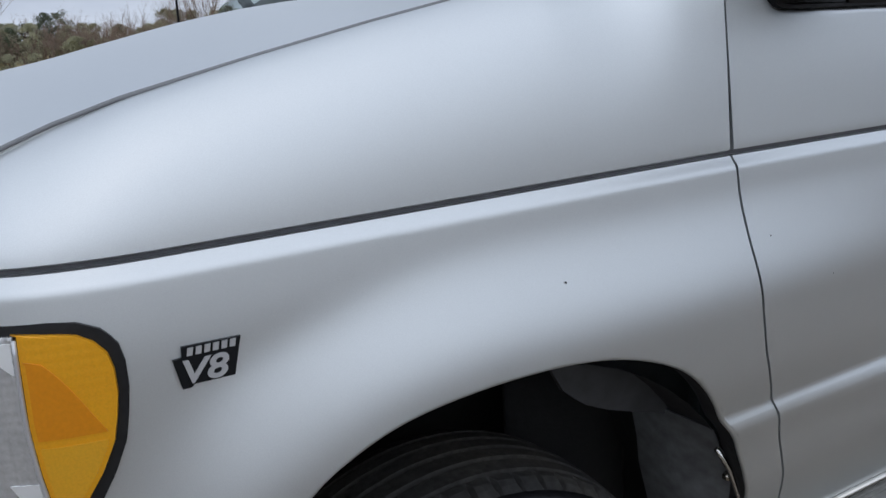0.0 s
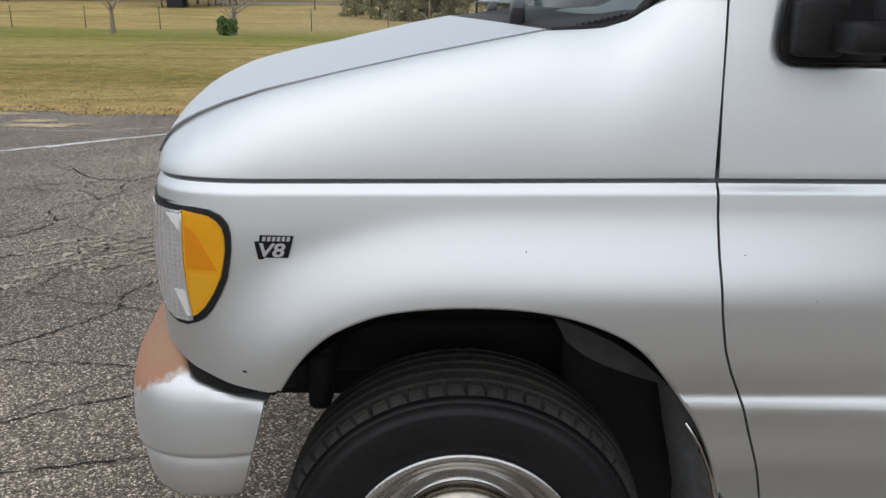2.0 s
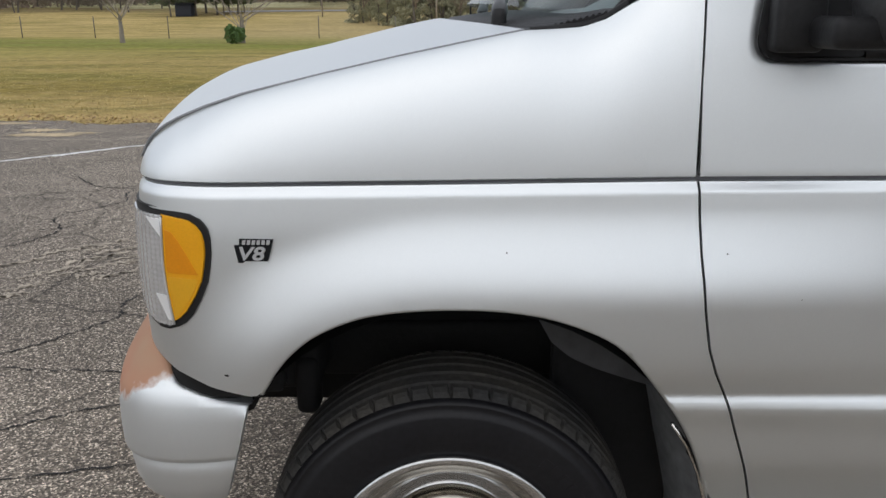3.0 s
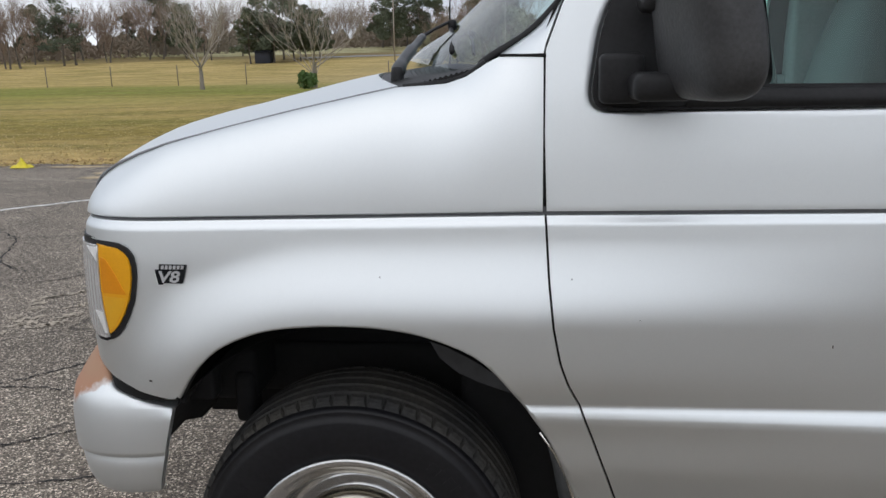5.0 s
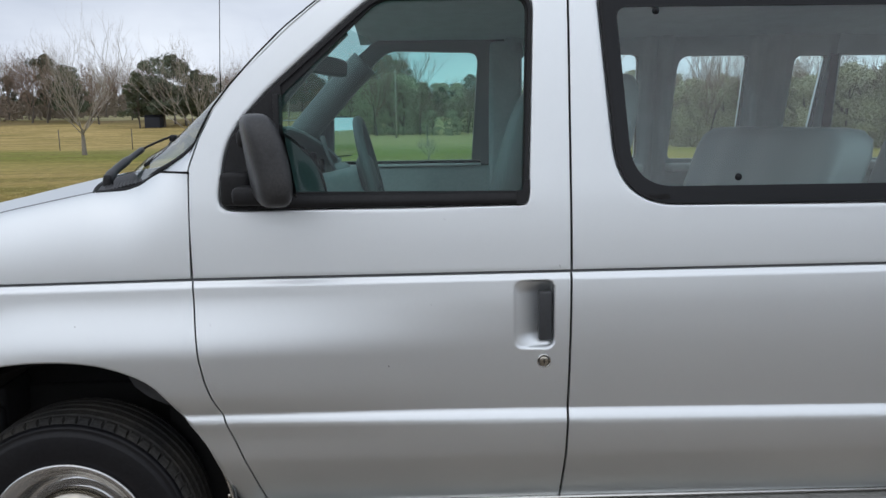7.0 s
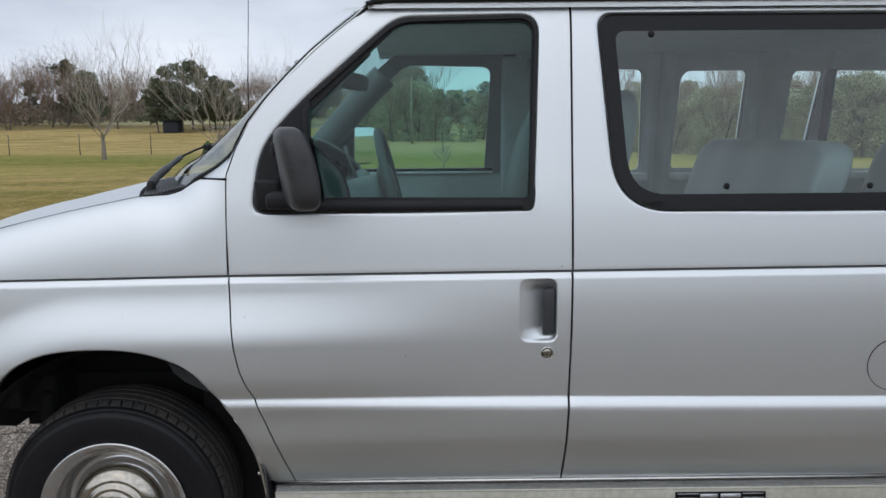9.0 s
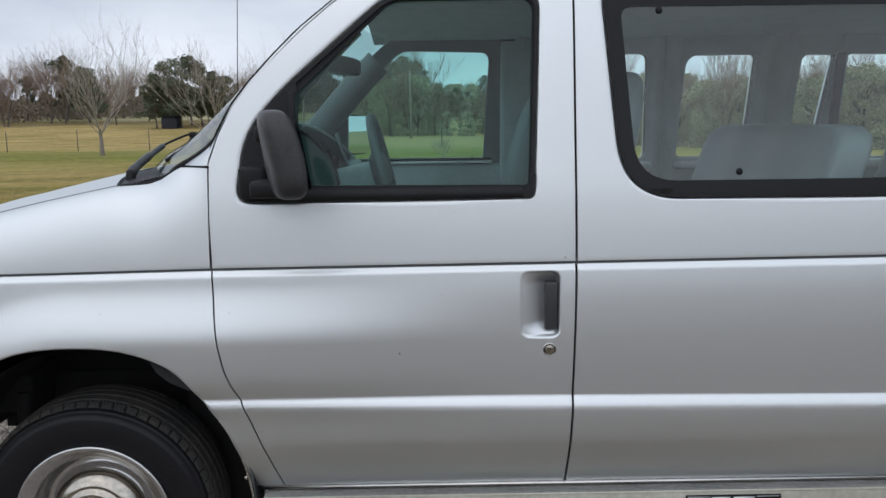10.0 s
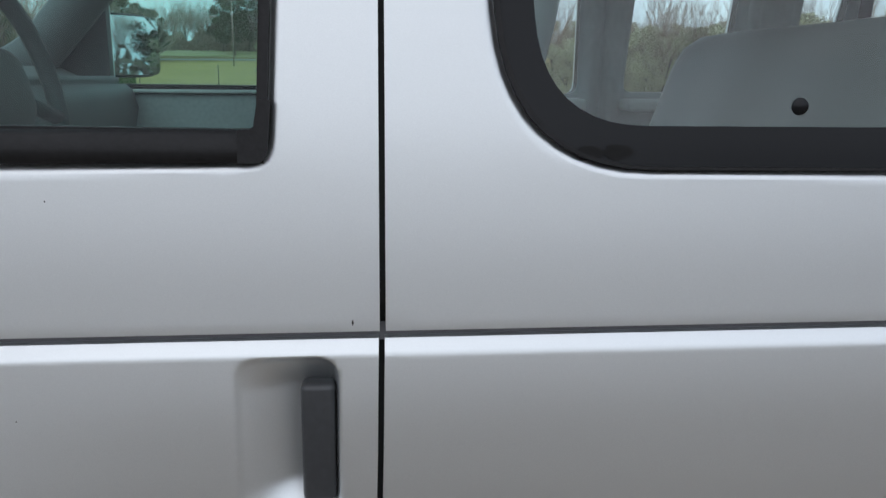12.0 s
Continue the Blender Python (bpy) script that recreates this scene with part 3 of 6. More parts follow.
for flip in (False, True):
    rows = []
    for z0 in zs:
        row = []
        x0 = lerp(REAR_SEAM, z0) + 0.0035
        for x in [x0 + (3.0 - x0) * u for u in np.linspace(0, 1, 40)] + list(np.linspace(3.0, END, 60))[1:]:
            z = max(z0, lerp(RARCH, x))
            y = float(np.interp(z, _z, _prof)) + far_end(x)
            row.append(Vector((x, WIDTH - y if flip else y, z)))
        rows.append(row[::-1] if flip else row)
    part("rear_quarter_panel", lip(sheet(rows), (0, -0.014 if flip else 0.014, 0)), SILVER, van)

W2 = rounded([(1.664, 1.377), (3.02, 1.3735), (3.00, 1.987), (1.606, 1.990)], [0.170, 0.10, 0.05, 0.055], 10)
W3 = rounded([(3.16, 1.372), (4.66, 1.372), (4.70, 1.985), (3.18, 1.985)], [0.10, 0.16, 0.06, 0.05], 8)
C2, C3 = (2.30, 1.70), (3.95, 1.70)
RINGS = [0, 0.008, 0.02, 0.035, 0.06, 0.1, 0.22, 0.36, 0.5, 0.64, 0.76, 0.86, 0.93, 0.97, 1]
TOP = 2.026


def rear_left(x, z):
    return Vector((x, float(np.interp(z, _z, _prof)) + far_end(x), z))


def side_window(w, c, x0, x1, w_low):
    out = [(x0, 1.187), (x1, 1.187), (x1, TOP), (x0, TOP)]
    panel = part("side_panel_upper", lip(ring(w, out, c, opening(rear_left, w, c), RINGS), (0, 0.016, 0)), SILVER, van)
    seal = inset(w, c, 0.006)
    part("window_seal", lip(ring(seal, w, c, lambda x, z: rear_left(x, z) + Vector((0, -0.002, 0)), [0, 0.5, 1]), (0, 0.012, 0)), BLACK_TRIM, panel)
    x_lo, x_hi = min(p[0] for p in w), max(p[0] for p in w)
    clear = rounded([(lerp([(1.377, w_low), (1.99, x_lo)], 1.426) + 0.044, 1.426), (x_hi - 0.055, 1.426), (x_hi - 0.060, 1.936), (lerp([(1.377, w_low), (1.99, x_lo)], 1.936) + 0.044, 1.936)], [0.120, 0.07, 0.03, 0.035], 10)
    part("window_border", ring(clear, inset(w, c, 0.004), c, lambda x, z: rear_left(x, z) + Vector((0, 0.003, 0)), [0, 0.3, 0.6, 1]), BADGE_BLACK, panel, "black ceramic border of the glass")
    g = part("window_glass", fill(inset(w, c, 0.005), lambda x, z: rear_left(x, z) + Vector((0, 0.006, 0)), 5), GLASS_SIDE, panel, "lightly tinted side glass")
    g.visible_shadow = False
    return panel


panel2 = side_window(W2, C2, 1.5245, 3.09, 1.664)
side_window(W3, C3, 3.09, END, 3.16)
for x, z in ((1.775, 1.925), (2.008, 1.449), (2.463, 1.447)):
    bm = lathe([(0.0001, -0.0015), (0.009, -0.001), (0.0105, 0.002)], "y", 24)
    bmesh.ops.translate(bm, verts=bm.verts[:], vec=(x, rear_left(x, z).y + 0.004, z))
    part("glass_stud", bm, BADGE_BLACK, panel2)
for x, z, a, b in ((1.758, 1.396, 0.016, 0.008), (1.790, 1.397, 0.018, 0.009)):
    bm = fill([(x + a * math.cos(q) * random.uniform(0.75, 1.15), z + b * math.sin(q) * random.uniform(0.8, 1.1)) for q in np.linspace(0, 2 * math.pi, 15)[:-1]], lambda u, v: rear_left(u, v) + Vector((0, 0.0005, 0)), 2)
    part("tar_spot", bm, GAP, panel2)
# fuel flap: a round seam
bm = tube([rear_left(2.553 + 0.0852 * math.cos(q), 0.876 + 0.0852 * math.sin(q)) for q in np.linspace(0, 2 * math.pi, 97)], 0.0017, 6)
part("fuel_flap", bm, GAP, van, "round seam of the fuel flap")

# ---- far side with its windows ----
RW = [rounded([(1.60, 1.405), (2.215, 1.402), (2.200, 1.945), (1.60, 1.945)], 0.04), rounded([(2.370, 1.410), (2.735, 1.41), (2.760, 1.935), (2.395, 1.935)], [0.03, 0.03, 0.03, 0.07]),
      rounded([(2.955, 1.40), (3.10, 1.40), (3.165, 1.93), (2.99, 1.93)], [0.03, 0.02, 0.02, 0.04]), rounded([(3.215, 1.40), (4.60, 1.40), (4.62, 1.915), (3.222, 1.93)], [0.02, 0.05, 0.05, 0.02])]
edges = [1.5245, 2.290, 2.86, 3.188, END]
for k, w in enumerate(RW):
    c = (sum(p[0] for p in w) / len(w), sum(p[1] for p in w) / len(w))
    out = [(edges[k], 1.187), (edges[k + 1], 1.187), (edges[k + 1], TOP), (edges[k], TOP)]

    def far(x, z, d=0.0):
        return Vector((x, WIDTH - float(np.interp(z, _z, _prof)) - far_end(x) + d, z))
    panel = part("side_panel_upper", lip(ring(w, out, c, far, [0, 0.1, 0.3, 0.6, 0.9, 1]), (0, -0.016, 0)), SILVER, van)
    g = part("window_glass", fill(inset(w, c, -0.01), lambda x, z: far(x, z, -0.012), 4), GLASS_RIGHT, panel)
    g.visible_shadow = False
    wl_, wr_ = min(p[0] for p in w), max(p[0] for p in w)

    def moulded(x, z, wl_=wl_, wr_=wr_):
        """The trim swells round the pillars and has a hollow along their middle."""
        d = max(wl_ - x, x - wr_, 0.0)
        return far(x, z, -0.070 - 0.02 * smooth(1.6, 1.3, z) - 0.030 * smooth(0.0, 0.035, d) + 0.030 * smooth(0.055, 0.080, d))
    inner = ring(inset(w, c, 0.004), out, c, moulded, [0, 0.05, 0.12, 0.2, 0.3, 0.4, 0.5, 0.6, 0.7, 0.8, 0.9, 1])
    part("pillar_trim", lip(inner, (0, 0.004, 0)), TRIM_GREY, panel, "grey moulded pillar trim")
    rim = inset(w, c, 0.004)
    part("window_reveal", sheet([[moulded(x, z) + Vector((0, d, 0)) for x, z in rim + rim[:1]] for d in (0.004, 0.052)]), BLACK_TRIM, panel)
    part("window_ledge", box((wl_ - 0.01, 1.79, 1.352), (wr_ + 0.01, 1.925, 1.392), 0.012, None, 3), LINER, panel, "pale sill below the window")
rdoor = part("front_door", lip(sheet([[right(seam_x(z) + 0.0024 + (1.5165 - seam_x(z)) * u, z) for u in np.linspace(1, 0, 12)] for z in zs[::2]]), (0, -0.014, 0)), SILVER, van)
RWIN = rounded([(0.640, 1.422), (1.362, 1.422), (1.392, 1.962), (0.935, 1.975), (0.652, 1.705)], [0.012, 0.008, 0.05, 0.05, 0.03])


def rdoor_at(d):
    return lambda x, z: right(x, z) + Vector((0, d, 0))


part("door_upper", lip(ring(RWIN, DOOR_OUT, C, rdoor_at(0), [0, 0.1, 0.3, 0.6, 0.9, 1]), (0, -0.016, 0)), SILVER, rdoor)
g = part("window_glass", fill(inset(RWIN, C, -0.01), rdoor_at(-0.014), 4), GLASS_FAR_DOOR, rdoor)
g.visible_shadow = False
part("door_trim", lip(ring(inset(RWIN, C, 0.004), DOOR_OUT, C, rdoor_at(-0.06), [0, 0.2, 0.6, 1]), (0, 0.04, 0)), DASH, rdoor, "dark door trim")
part("door_card", box((0.60, 1.86, 0.6), (1.50, 1.945, 1.395), 0.02), TRIM_GREY, rdoor)
part("door_sill_strip", box((0.66, 1.845, 1.398), (1.40, 1.95, 1.409), 0.003), LINER, rdoor)
part("window_sweep", box((0.64, 1.885, 1.409), (1.40, 1.94, 1.424), 0.003), BLACK_TRIM, rdoor)
part("lock_pin", tube([(1.30, 1.93, 1.39), (1.30, 1.93, 1.43)], 0.004, 8), GAP, rdoor)
rmir = part("side_mirror", mirror_head(True), BLACK_TRIM, rdoor)
bm = fill(rounded([(-0.096, -0.099), (0.096, -0.099), (0.096, 0.099), (-0.096, 0.099)], 0.03, 4), lambda x, z: (0.688 + 0.62 * x - 0.014 * z, WIDTH + 0.046 + x, 1.550 + z), 3)
part("mirror_glass", bm, MIRROR, rmir)

# ---- A-pillars, windscreen, roof ----
SHIELD = [(0.300, 1.452), (0.325, 1.480), (0.415, 1.535), (0.510, 1.636), (0.605, 1.742), (0.698, 1.844), (0.790, 1.938), (0.885, 2.018)]


def shield_y(z):
    return 0.105 + 0.045 * (z - 1.45)


for flip in (False, True):
    def put(p):
        return Vector((p.x, WIDTH - p.y, p.z)) if flip else p
    rows = []
    for k in range(31):
        t = k / 30
        z = 1.489 + (2.012 - 1.489) * t
        zi = 1.489 + (2.018 - 1.489) * t
        xi = lerp([(b, a) for a, b in SHIELD], zi)
        a, b = Vector((xi, shield_y(zi), zi)), left(seam_x(z) - 0.0024, z)
        row = []
        for u in (0, 0.04, 0.12, 0.25, 0.45, 0.7, 0.9, 1.0):
            p = a.lerp(b, u)
            p.y -= 0.012 * math.sin(math.pi * u) ** 0.8
            row.append(put(p))
        rows.append(row if not flip else row[::-1])
    part("a_pillar", lip(sheet(rows), (0.004, -0.012 if flip else 0.012, 0)), SILVER, van)
    bm = tube(curve([put(Vector((x - 0.003, shield_y(z) - 0.002, z + 0.001))) for x, z in SHIELD], 4), 0.0085, 8)
    part("windshield_seal", bm, BLACK_TRIM, van)
    # pillar and fender meet in a short seam
    part("pillar_gap", tube([put(Vector((x, upper(x, 0, 1.0).y - 0.0005, lerp(TOPZ, x) + 0.002))) for x in (0.348, 0.38, 0.41, 0.436)], 0.0028, 6), GAP, van)
    inner = [put(Vector((x + (0.036 if flip else 0.06), shield_y(z) + 0.075, z - 0.02 - 0.02 * smooth(1.9, 2.02, z)))) for x, z in SHIELD[:-1]]
    part("pillar_trim", tube(curve(inner, 4), 0.07 if flip else 0.05, 12), DASH, van)


def screen(t, u):
    """The windscreen: t up, u from one pillar to the other."""
    z = 1.455 + (2.020 - 1.455) * t
    x = lerp([(b, a) for a, b in SHIELD], z)
    y0 = shield_y(z)
    y = y0 + (WIDTH - 2 * y0) * u
    return Vector((x - (0.25 - 0.10 * t) * (1 - (2 * u - 1) ** 2) ** 0.9, y, z + 0.03 * (1 - (2 * u - 1) ** 2)))


g = part("windshield", sheet([[screen(t / 16, u / 28) for u in range(29)] for t in range(17)]), GLASS_SHIELD, van, "faintly green windscreen glass")
g.visible_shadow = False
# roof: from the gutters over a low crown
ROOF_X = list(np.linspace(0.72, 1.1, 14)) + list(np.linspace(1.2, 4.8, 20)) + [4.9, 4.96, 5.0]
rows = []
for x in ROOF_X:
    row = []
    for u in np.linspace(0, 1, 33):
        s = 2 * u - 1
        edge = 0.112
        y = edge + (WIDTH - 2 * edge) * u
        dome = (1 - abs(s) ** 2.6)
        xx = x
        if x < 1.1:
            xx = 0.888 - 0.07 * (1 - s * s) ** 0.9 + (x - 0.72) / 0.38 * (1.1 - 0.888 + 0.07 * (1 - s * s) ** 0.9)
        z = 2.030 + 0.115 * dome * smooth(0.60, 1.25, xx + 0.15 * (1 - s * s)) + 0.02 * dome
        if x > 4.8:
            z -= 0.5 * (x - 4.8) ** 2 * dome
        row.append(Vector((xx, y, z)))
    rows.append(row)
part("roof", lip(sheet(rows), (0, 0, -0.02)), SILVER, van)
for flip in (False, True):
    def put(p):
        return Vector((p[0], WIDTH - p[1] if flip else p[1], p[2]))
    part("drip_rail", tube([put(p) for p in curve([(0.880, 0.104, 2.022), (0.93, 0.104, 2.032), (1.1, 0.103, 2.034), (3.0, 0.103, 2.034), (4.95, 0.12, 2.034)], 6)], 0.008, 8), BLACK_TRIM, van)
rows = []
for x in (0.80, 1.0, 1.4, 2.0, 3.0, 4.0, 4.94):
    rows.append([Vector((x, 0.13 + (WIDTH - 0.26) * u, 2.005 + 0.075 * (1 - abs(2 * u - 1) ** 3))) for u in np.linspace(0, 1, 17)])
part("headliner", sheet(rows), LINER, van, "grey cloth headliner")
part("back_panel", box((4.955, 0.22, 0.6), (4.99, 1.79, 2.04), 0.02), SILVER, van)
part("rear_floor", box((0.62, 0.10, 0.56), (4.94, 1.91, 0.62), 0.01), CARPET, van)
part("firewall", box((0.56, 0.2, 0.60), (0.61, 1.81, 1.30), 0.02), CARPET, van)

# ---- front end: corner lamps, grille, bumper ----
LAMP_R = [(0.903, -0.500), (0.909, -0.480), (0.922, -0.460), (0.939, -0.4455), (0.97, -0.428), (1.002, -0.4145), (1.03, -0.409), (1.055, -0.4055), (1.080, -0.4055), (1.098, -0.409), (1.112, -0.4185), (1.122, -0.433), (1.128, -0.470), (1.133, -0.53)]
LAMP_L = [(0.905, -0.512), (0.91, -0.524), (0.918, -0.536), (0.93, -0.548), (0.95, -0.556), (1.0, -0.565), (1.132, -0.577)]


def nose_point(x, z, out):
    """The body's corner at a given x."""
    for i in range(len(NOSE) - 1):
        a, b = NOSE[i].x, NOSE[i + 1].x
        if b <= x <= a:
            t = (x - a) / (b - a)
            return nose_at(i, z, out).lerp(nose_at(i + 1, z, out), t)
    return nose_at(len(NOSE) - 1 if x < NOSE[-1].x else 0, z, out)


def lamp_skin(x0, x1, z0, z1, out, nz=26, nx=22, shrink=0.0, wave=0.0, ribs=0.0):
    """Part of the lamp's face between two lines, inside the lamp's outline."""
    rows = []
    for k in range(nz + 1):
        z = z0 + (z1 - z0) * k / nz
        zz = 1.018 + (z - 1.018) * (1 + shrink / 0.115)
        a = max(lerp(LAMP_L, zz) + shrink, x0(z) if callable(x0) else x0)
        b = min(lerp(LAMP_R, zz) - shrink, x1(z) if callable(x1) else x1)
        row = []
        for i in range(nx + 1):
            x = a + (b - a) * i / nx if b > a else (a + b) / 2
            row.append(nose_point(x, z, out + wave * math.sin(z * 2 * math.pi / 0.0095) + ribs * math.sin(x * 2 * math.pi / 0.009)))
        rows.append(row)
    return sheet(rows)


corner_lamp = part("corner_lamp", lip(lamp_skin(-0.7, 0.0, 0.905, 1.132, 0.0035), (0.002, 0.012, 0)), BLACK_TRIM, van, "corner lamp with amber and clear lens")


def split(z):
    """The line between the clear and the amber lens."""
    return lerp([(0.905, -0.476), (0.94, -0.480), (0.98, -0.4845), (1.03, -0.4875), (1.118, -0.4865)], z)


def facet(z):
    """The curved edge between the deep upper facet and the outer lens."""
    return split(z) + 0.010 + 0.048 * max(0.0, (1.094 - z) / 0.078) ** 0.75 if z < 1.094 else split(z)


part("amber_lens", lip(lamp_skin(split, 0.0, 0.914, 1.120, 0.0075, 110, 20, 0.0105, 0.00008, 0.00008), (0.003, 0.008, 0)), AMBER, corner_lamp, "weathered amber plastic lens")
# the facets' brighter and darker look is put into their amber
part("reflector_facet", lip(lamp_skin(lambda z: split(z) + 0.004, facet, 1.016, 1.094, 0.0084, 20, 12, 0.0145), (0.003, 0.006, 0)), AMBER_DEEP, corner_lamp, "amber facet inside the lens, its shade in the deeper colour")
part("lower_facet", lip(lamp_skin(lambda z: split(z) + 0.004, lambda z: -0.430 - 0.45 * max(0.0, 0.99 - z), 0.926, 1.008, 0.0081, 20, 12, 0.0150), (0.003, 0.006, 0)), AMBER_PALE, corner_lamp, "amber lower facet, its brightness in the paler colour")
# pale patches on the lens: the reflector's shine is put into their colour
part("reflector_strip", lip(lamp_skin(lambda z: split(z) - 0.030 + 0.30 * (0.985 - z), lambda z: split(z) - 0.005, 0.925, 0.972, 0.0076, 10, 8, 0.008), (0.004, 0.004, 0)), REFLECTOR, corner_lamp, "reflector seen through the lens, its shine in the pale colour")
part("reflector_top", lip(lamp_skin(lambda z: split(z) - 0.9 * (z - 1.075), lambda z: split(z) - 0.005, 1.082, 1.112, 0.0076, 8, 6, 0.010), (0.004, 0.004, 0)), REFLECTOR, corner_lamp, "reflector seen through the lens, its shine in the pale colour")
part("clear_lens", lip(lamp_skin(-0.7, lambda z: split(z) - 0.004, 0.914, 1.118, 0.0065, 90, 60, 0.006, 0.0003, 0.0006), (0.004, 0.006, 0)), CLEAR, corner_lamp, "ribbed clear plastic lens")
part("lens_divider", tube([nose_point(split(z) - 0.002, z, 0.0085) for z in np.linspace(0.918, 1.115, 14)], 0.0022, 6), BADGE_SILVER, corner_lamp)
part("corner_lamp", lip(sheet([[Vector((p.x, WIDTH - p.y, p.z)) for p in [nose_point(x, z, 0.006) for x in np.linspace(-0.575, -0.425, 12)]] for z in np.linspace(0.93, 1.12, 8)]), (0, -0.01, 0)), AMBER, van)
# header panel with the grille between the corners
FRONT = [(-0.581, 0.168), (-0.600, 0.26), (-0.625, 0.42), (-0.645, 0.70), (-0.652, 1.005)]


def front_x(y):
    return lerp([(b, a) for a, b in FRONT], y if y <= WIDTH / 2 else WIDTH - y)


part("header_panel", lip(sheet([[Vector((front_x(y) + 0.02 * smooth(1.15, 1.2, z), y, z)) for y in np.linspace(0.168, WIDTH - 0.168, 40)] for z in np.linspace(1.198, 0.80, 12)]), (0.03, 0, 0)), SILVER, van)
grille = part("grille", box((-0.672, 0.62, 0.90), (-0.640, 1.39, 1.12), 0.01), BLACK_TRIM, van)
for k in range(5):
    part("grille_bar", box((-0.682, 0.63, 0.918 + k * 0.043), (-0.668, 1.38, 0.932 + k * 0.043), 0.004), SILVER, grille)
for y0 in (0.28, 1.42):
    hl = part("headlight", box((front_x(y0 + 0.15) - 0.004, y0, 0.93), (front_x(y0 + 0.15) + 0.05, y0 + 0.31, 1.11), 0.02), CLEAR, van)
    part("headlight_rim", box((front_x(y0 + 0.15) - 0.001, y0 - 0.015, 0.915), (front_x(y0 + 0.15) + 0.03, y0 + 0.325, 1.125), 0.02), BLACK_TRIM, hl)

def worn_bumper():
    """Silver paint that is rubbed to reddish primer over the corner."""
    m = SILVER.copy()
    m.name = "worn_bumper_paint"
    n, l = m.node_tree.nodes, m.node_tree.links
    b = n["Principled BSDF"]
    old = b.inputs["Base Color"].links[0].from_socket
    co, sep = n.new("ShaderNodeTexCoord"), n.new("ShaderNodeSeparateXYZ")
    l.new(co.outputs["Object"], sep.inputs[0])
    no = n.new("ShaderNodeTexNoise")
    no.inputs["Scale"].default_value, no.inputs["Detail"].default_value = 38.0, 6.0
    l.new(co.outputs["Object"], no.inputs["Vector"])

    def math_node(op, a, b2, c=None):
        k = n.new("ShaderNodeMath")
        k.operation = op
        for i, v in enumerate((a, b2, c)):
            if v is None:
                continue
            if isinstance(v, (int, float)):
                k.inputs[i].default_value = v
            else:
                l.new(v, k.inputs[i])
        return k.outputs[0]
    v = math_node("MULTIPLY_ADD", sep.outputs["X"], -0.55, sep.outputs["Z"])
    v = math_node("MULTIPLY_ADD", no.outputs["Fac"], 0.055, v)
    r = n.new("ShaderNodeMapRange")
    r.inputs["From Min"].default_value, r.inputs["From Max"].default_value = 1.112, 1.128
    l.new(v, r.inputs["Value"])
    hue = n.new("ShaderNodeTexNoise")
    hue.inputs["Scale"].default_value = 9.0
    l.new(co.outputs["Object"], hue.inputs["Vector"])
    pr = n.new("ShaderNodeMixRGB")
    pr.inputs[1].default_value, pr.inputs[2].default_value = (0.46, 0.20, 0.125, 1), (0.40, 0.28, 0.185, 1)
    l.new(hue.outputs["Fac"], pr.inputs[0])
    mx = n.new("ShaderNodeMixRGB")
    l.new(r.outputs["Result"], mx.inputs[0])
    l.new(old, mx.inputs[1])
    l.new(pr.outputs["Color"], mx.inputs[2])
    l.new(mx.outputs["Color"], b.inputs["Base Color"])
    b.inputs["Specular IOR Level"].default_value = 0.3
    l.new(math_node("MULTIPLY_ADD", r.outputs["Result"], -0.88, 0.88), b.inputs["Metallic"])
    l.new(math_node("MULTIPLY_ADD", r.outputs["Result"], 0.25, 0.46), b.inputs["Roughness"])
    return m


# bumper: round the corner in plan, with a crease and a turned-under foot
BUMP = curve([(-0.362, 0.012, 0), (-0.41, 0.003, 0), (-0.47, -0.002, 0), (-0.525, 0.000, 0), (-0.572, 0.014, 0), (-0.608, 0.042, 0), (-0.635, 0.085, 0), (-0.658, 0.150, 0), (-0.685, 0.27, 0), (-0.715, 0.48, 0), (-0.735, 0.75, 0), (-0.742, 1.005, 0)], 5)
SECTION = [(0.905, 0.098), (0.885, 0.082), (0.86, 0.062), (0.83, 0.040), (0.81, 0.026), (0.792, 0.015), (0.782, 0.008), (0.772, 0.002), (0.75, -0.004), (0.72, -0.008), (0.68, -0.009), (0.650, -0.008), (0.640, -0.007), (0.635, 0.003), (0.630, 0.004), (0.625, 0.001), (0.60, 0.004), (0.57, 0.009), (0.545, 0.019), (0.530, 0.032), (0.522, 0.055)]


def bumper_row(z, inn, far=False):
    row = []
    for i, p in enumerate(BUMP):
        d = BUMP[min(i + 1, len(BUMP) - 1)] - BUMP[max(i - 1, 0)]
        n = Vector((-d.y, d.x, 0)).normalized()
        lean = -0.26 * (0.78 - min(z, 0.78)) * max(0.0, 1 - i / 14.0)
        top = lerp([(-0.62, 0.905), (-0.575, 0.895), (-0.55, 0.868), (-0.53, 0.832), (-0.515, 0.806), (-0.50, 0.790), (-0.42, 0.764), (-0.36, 0.750)], p.x)
        flat = smooth(-0.505, -0.56, p.x)
        if z > top:
            q = Vector((p.x + lean, p.y, top)) - n * (float(np.interp(top, [c for c, d in SECTION[::-1]], [d for c, d in SECTION[::-1]])) + 0.25 * (z - top) * (1 - flat))
        else:
            q = Vector((p.x + lean, p.y, z)) - n * inn
        row.append(q)
    return row + [Vector((p.x, WIDTH - p.y, p.z)) for p in row[-2::-1]]


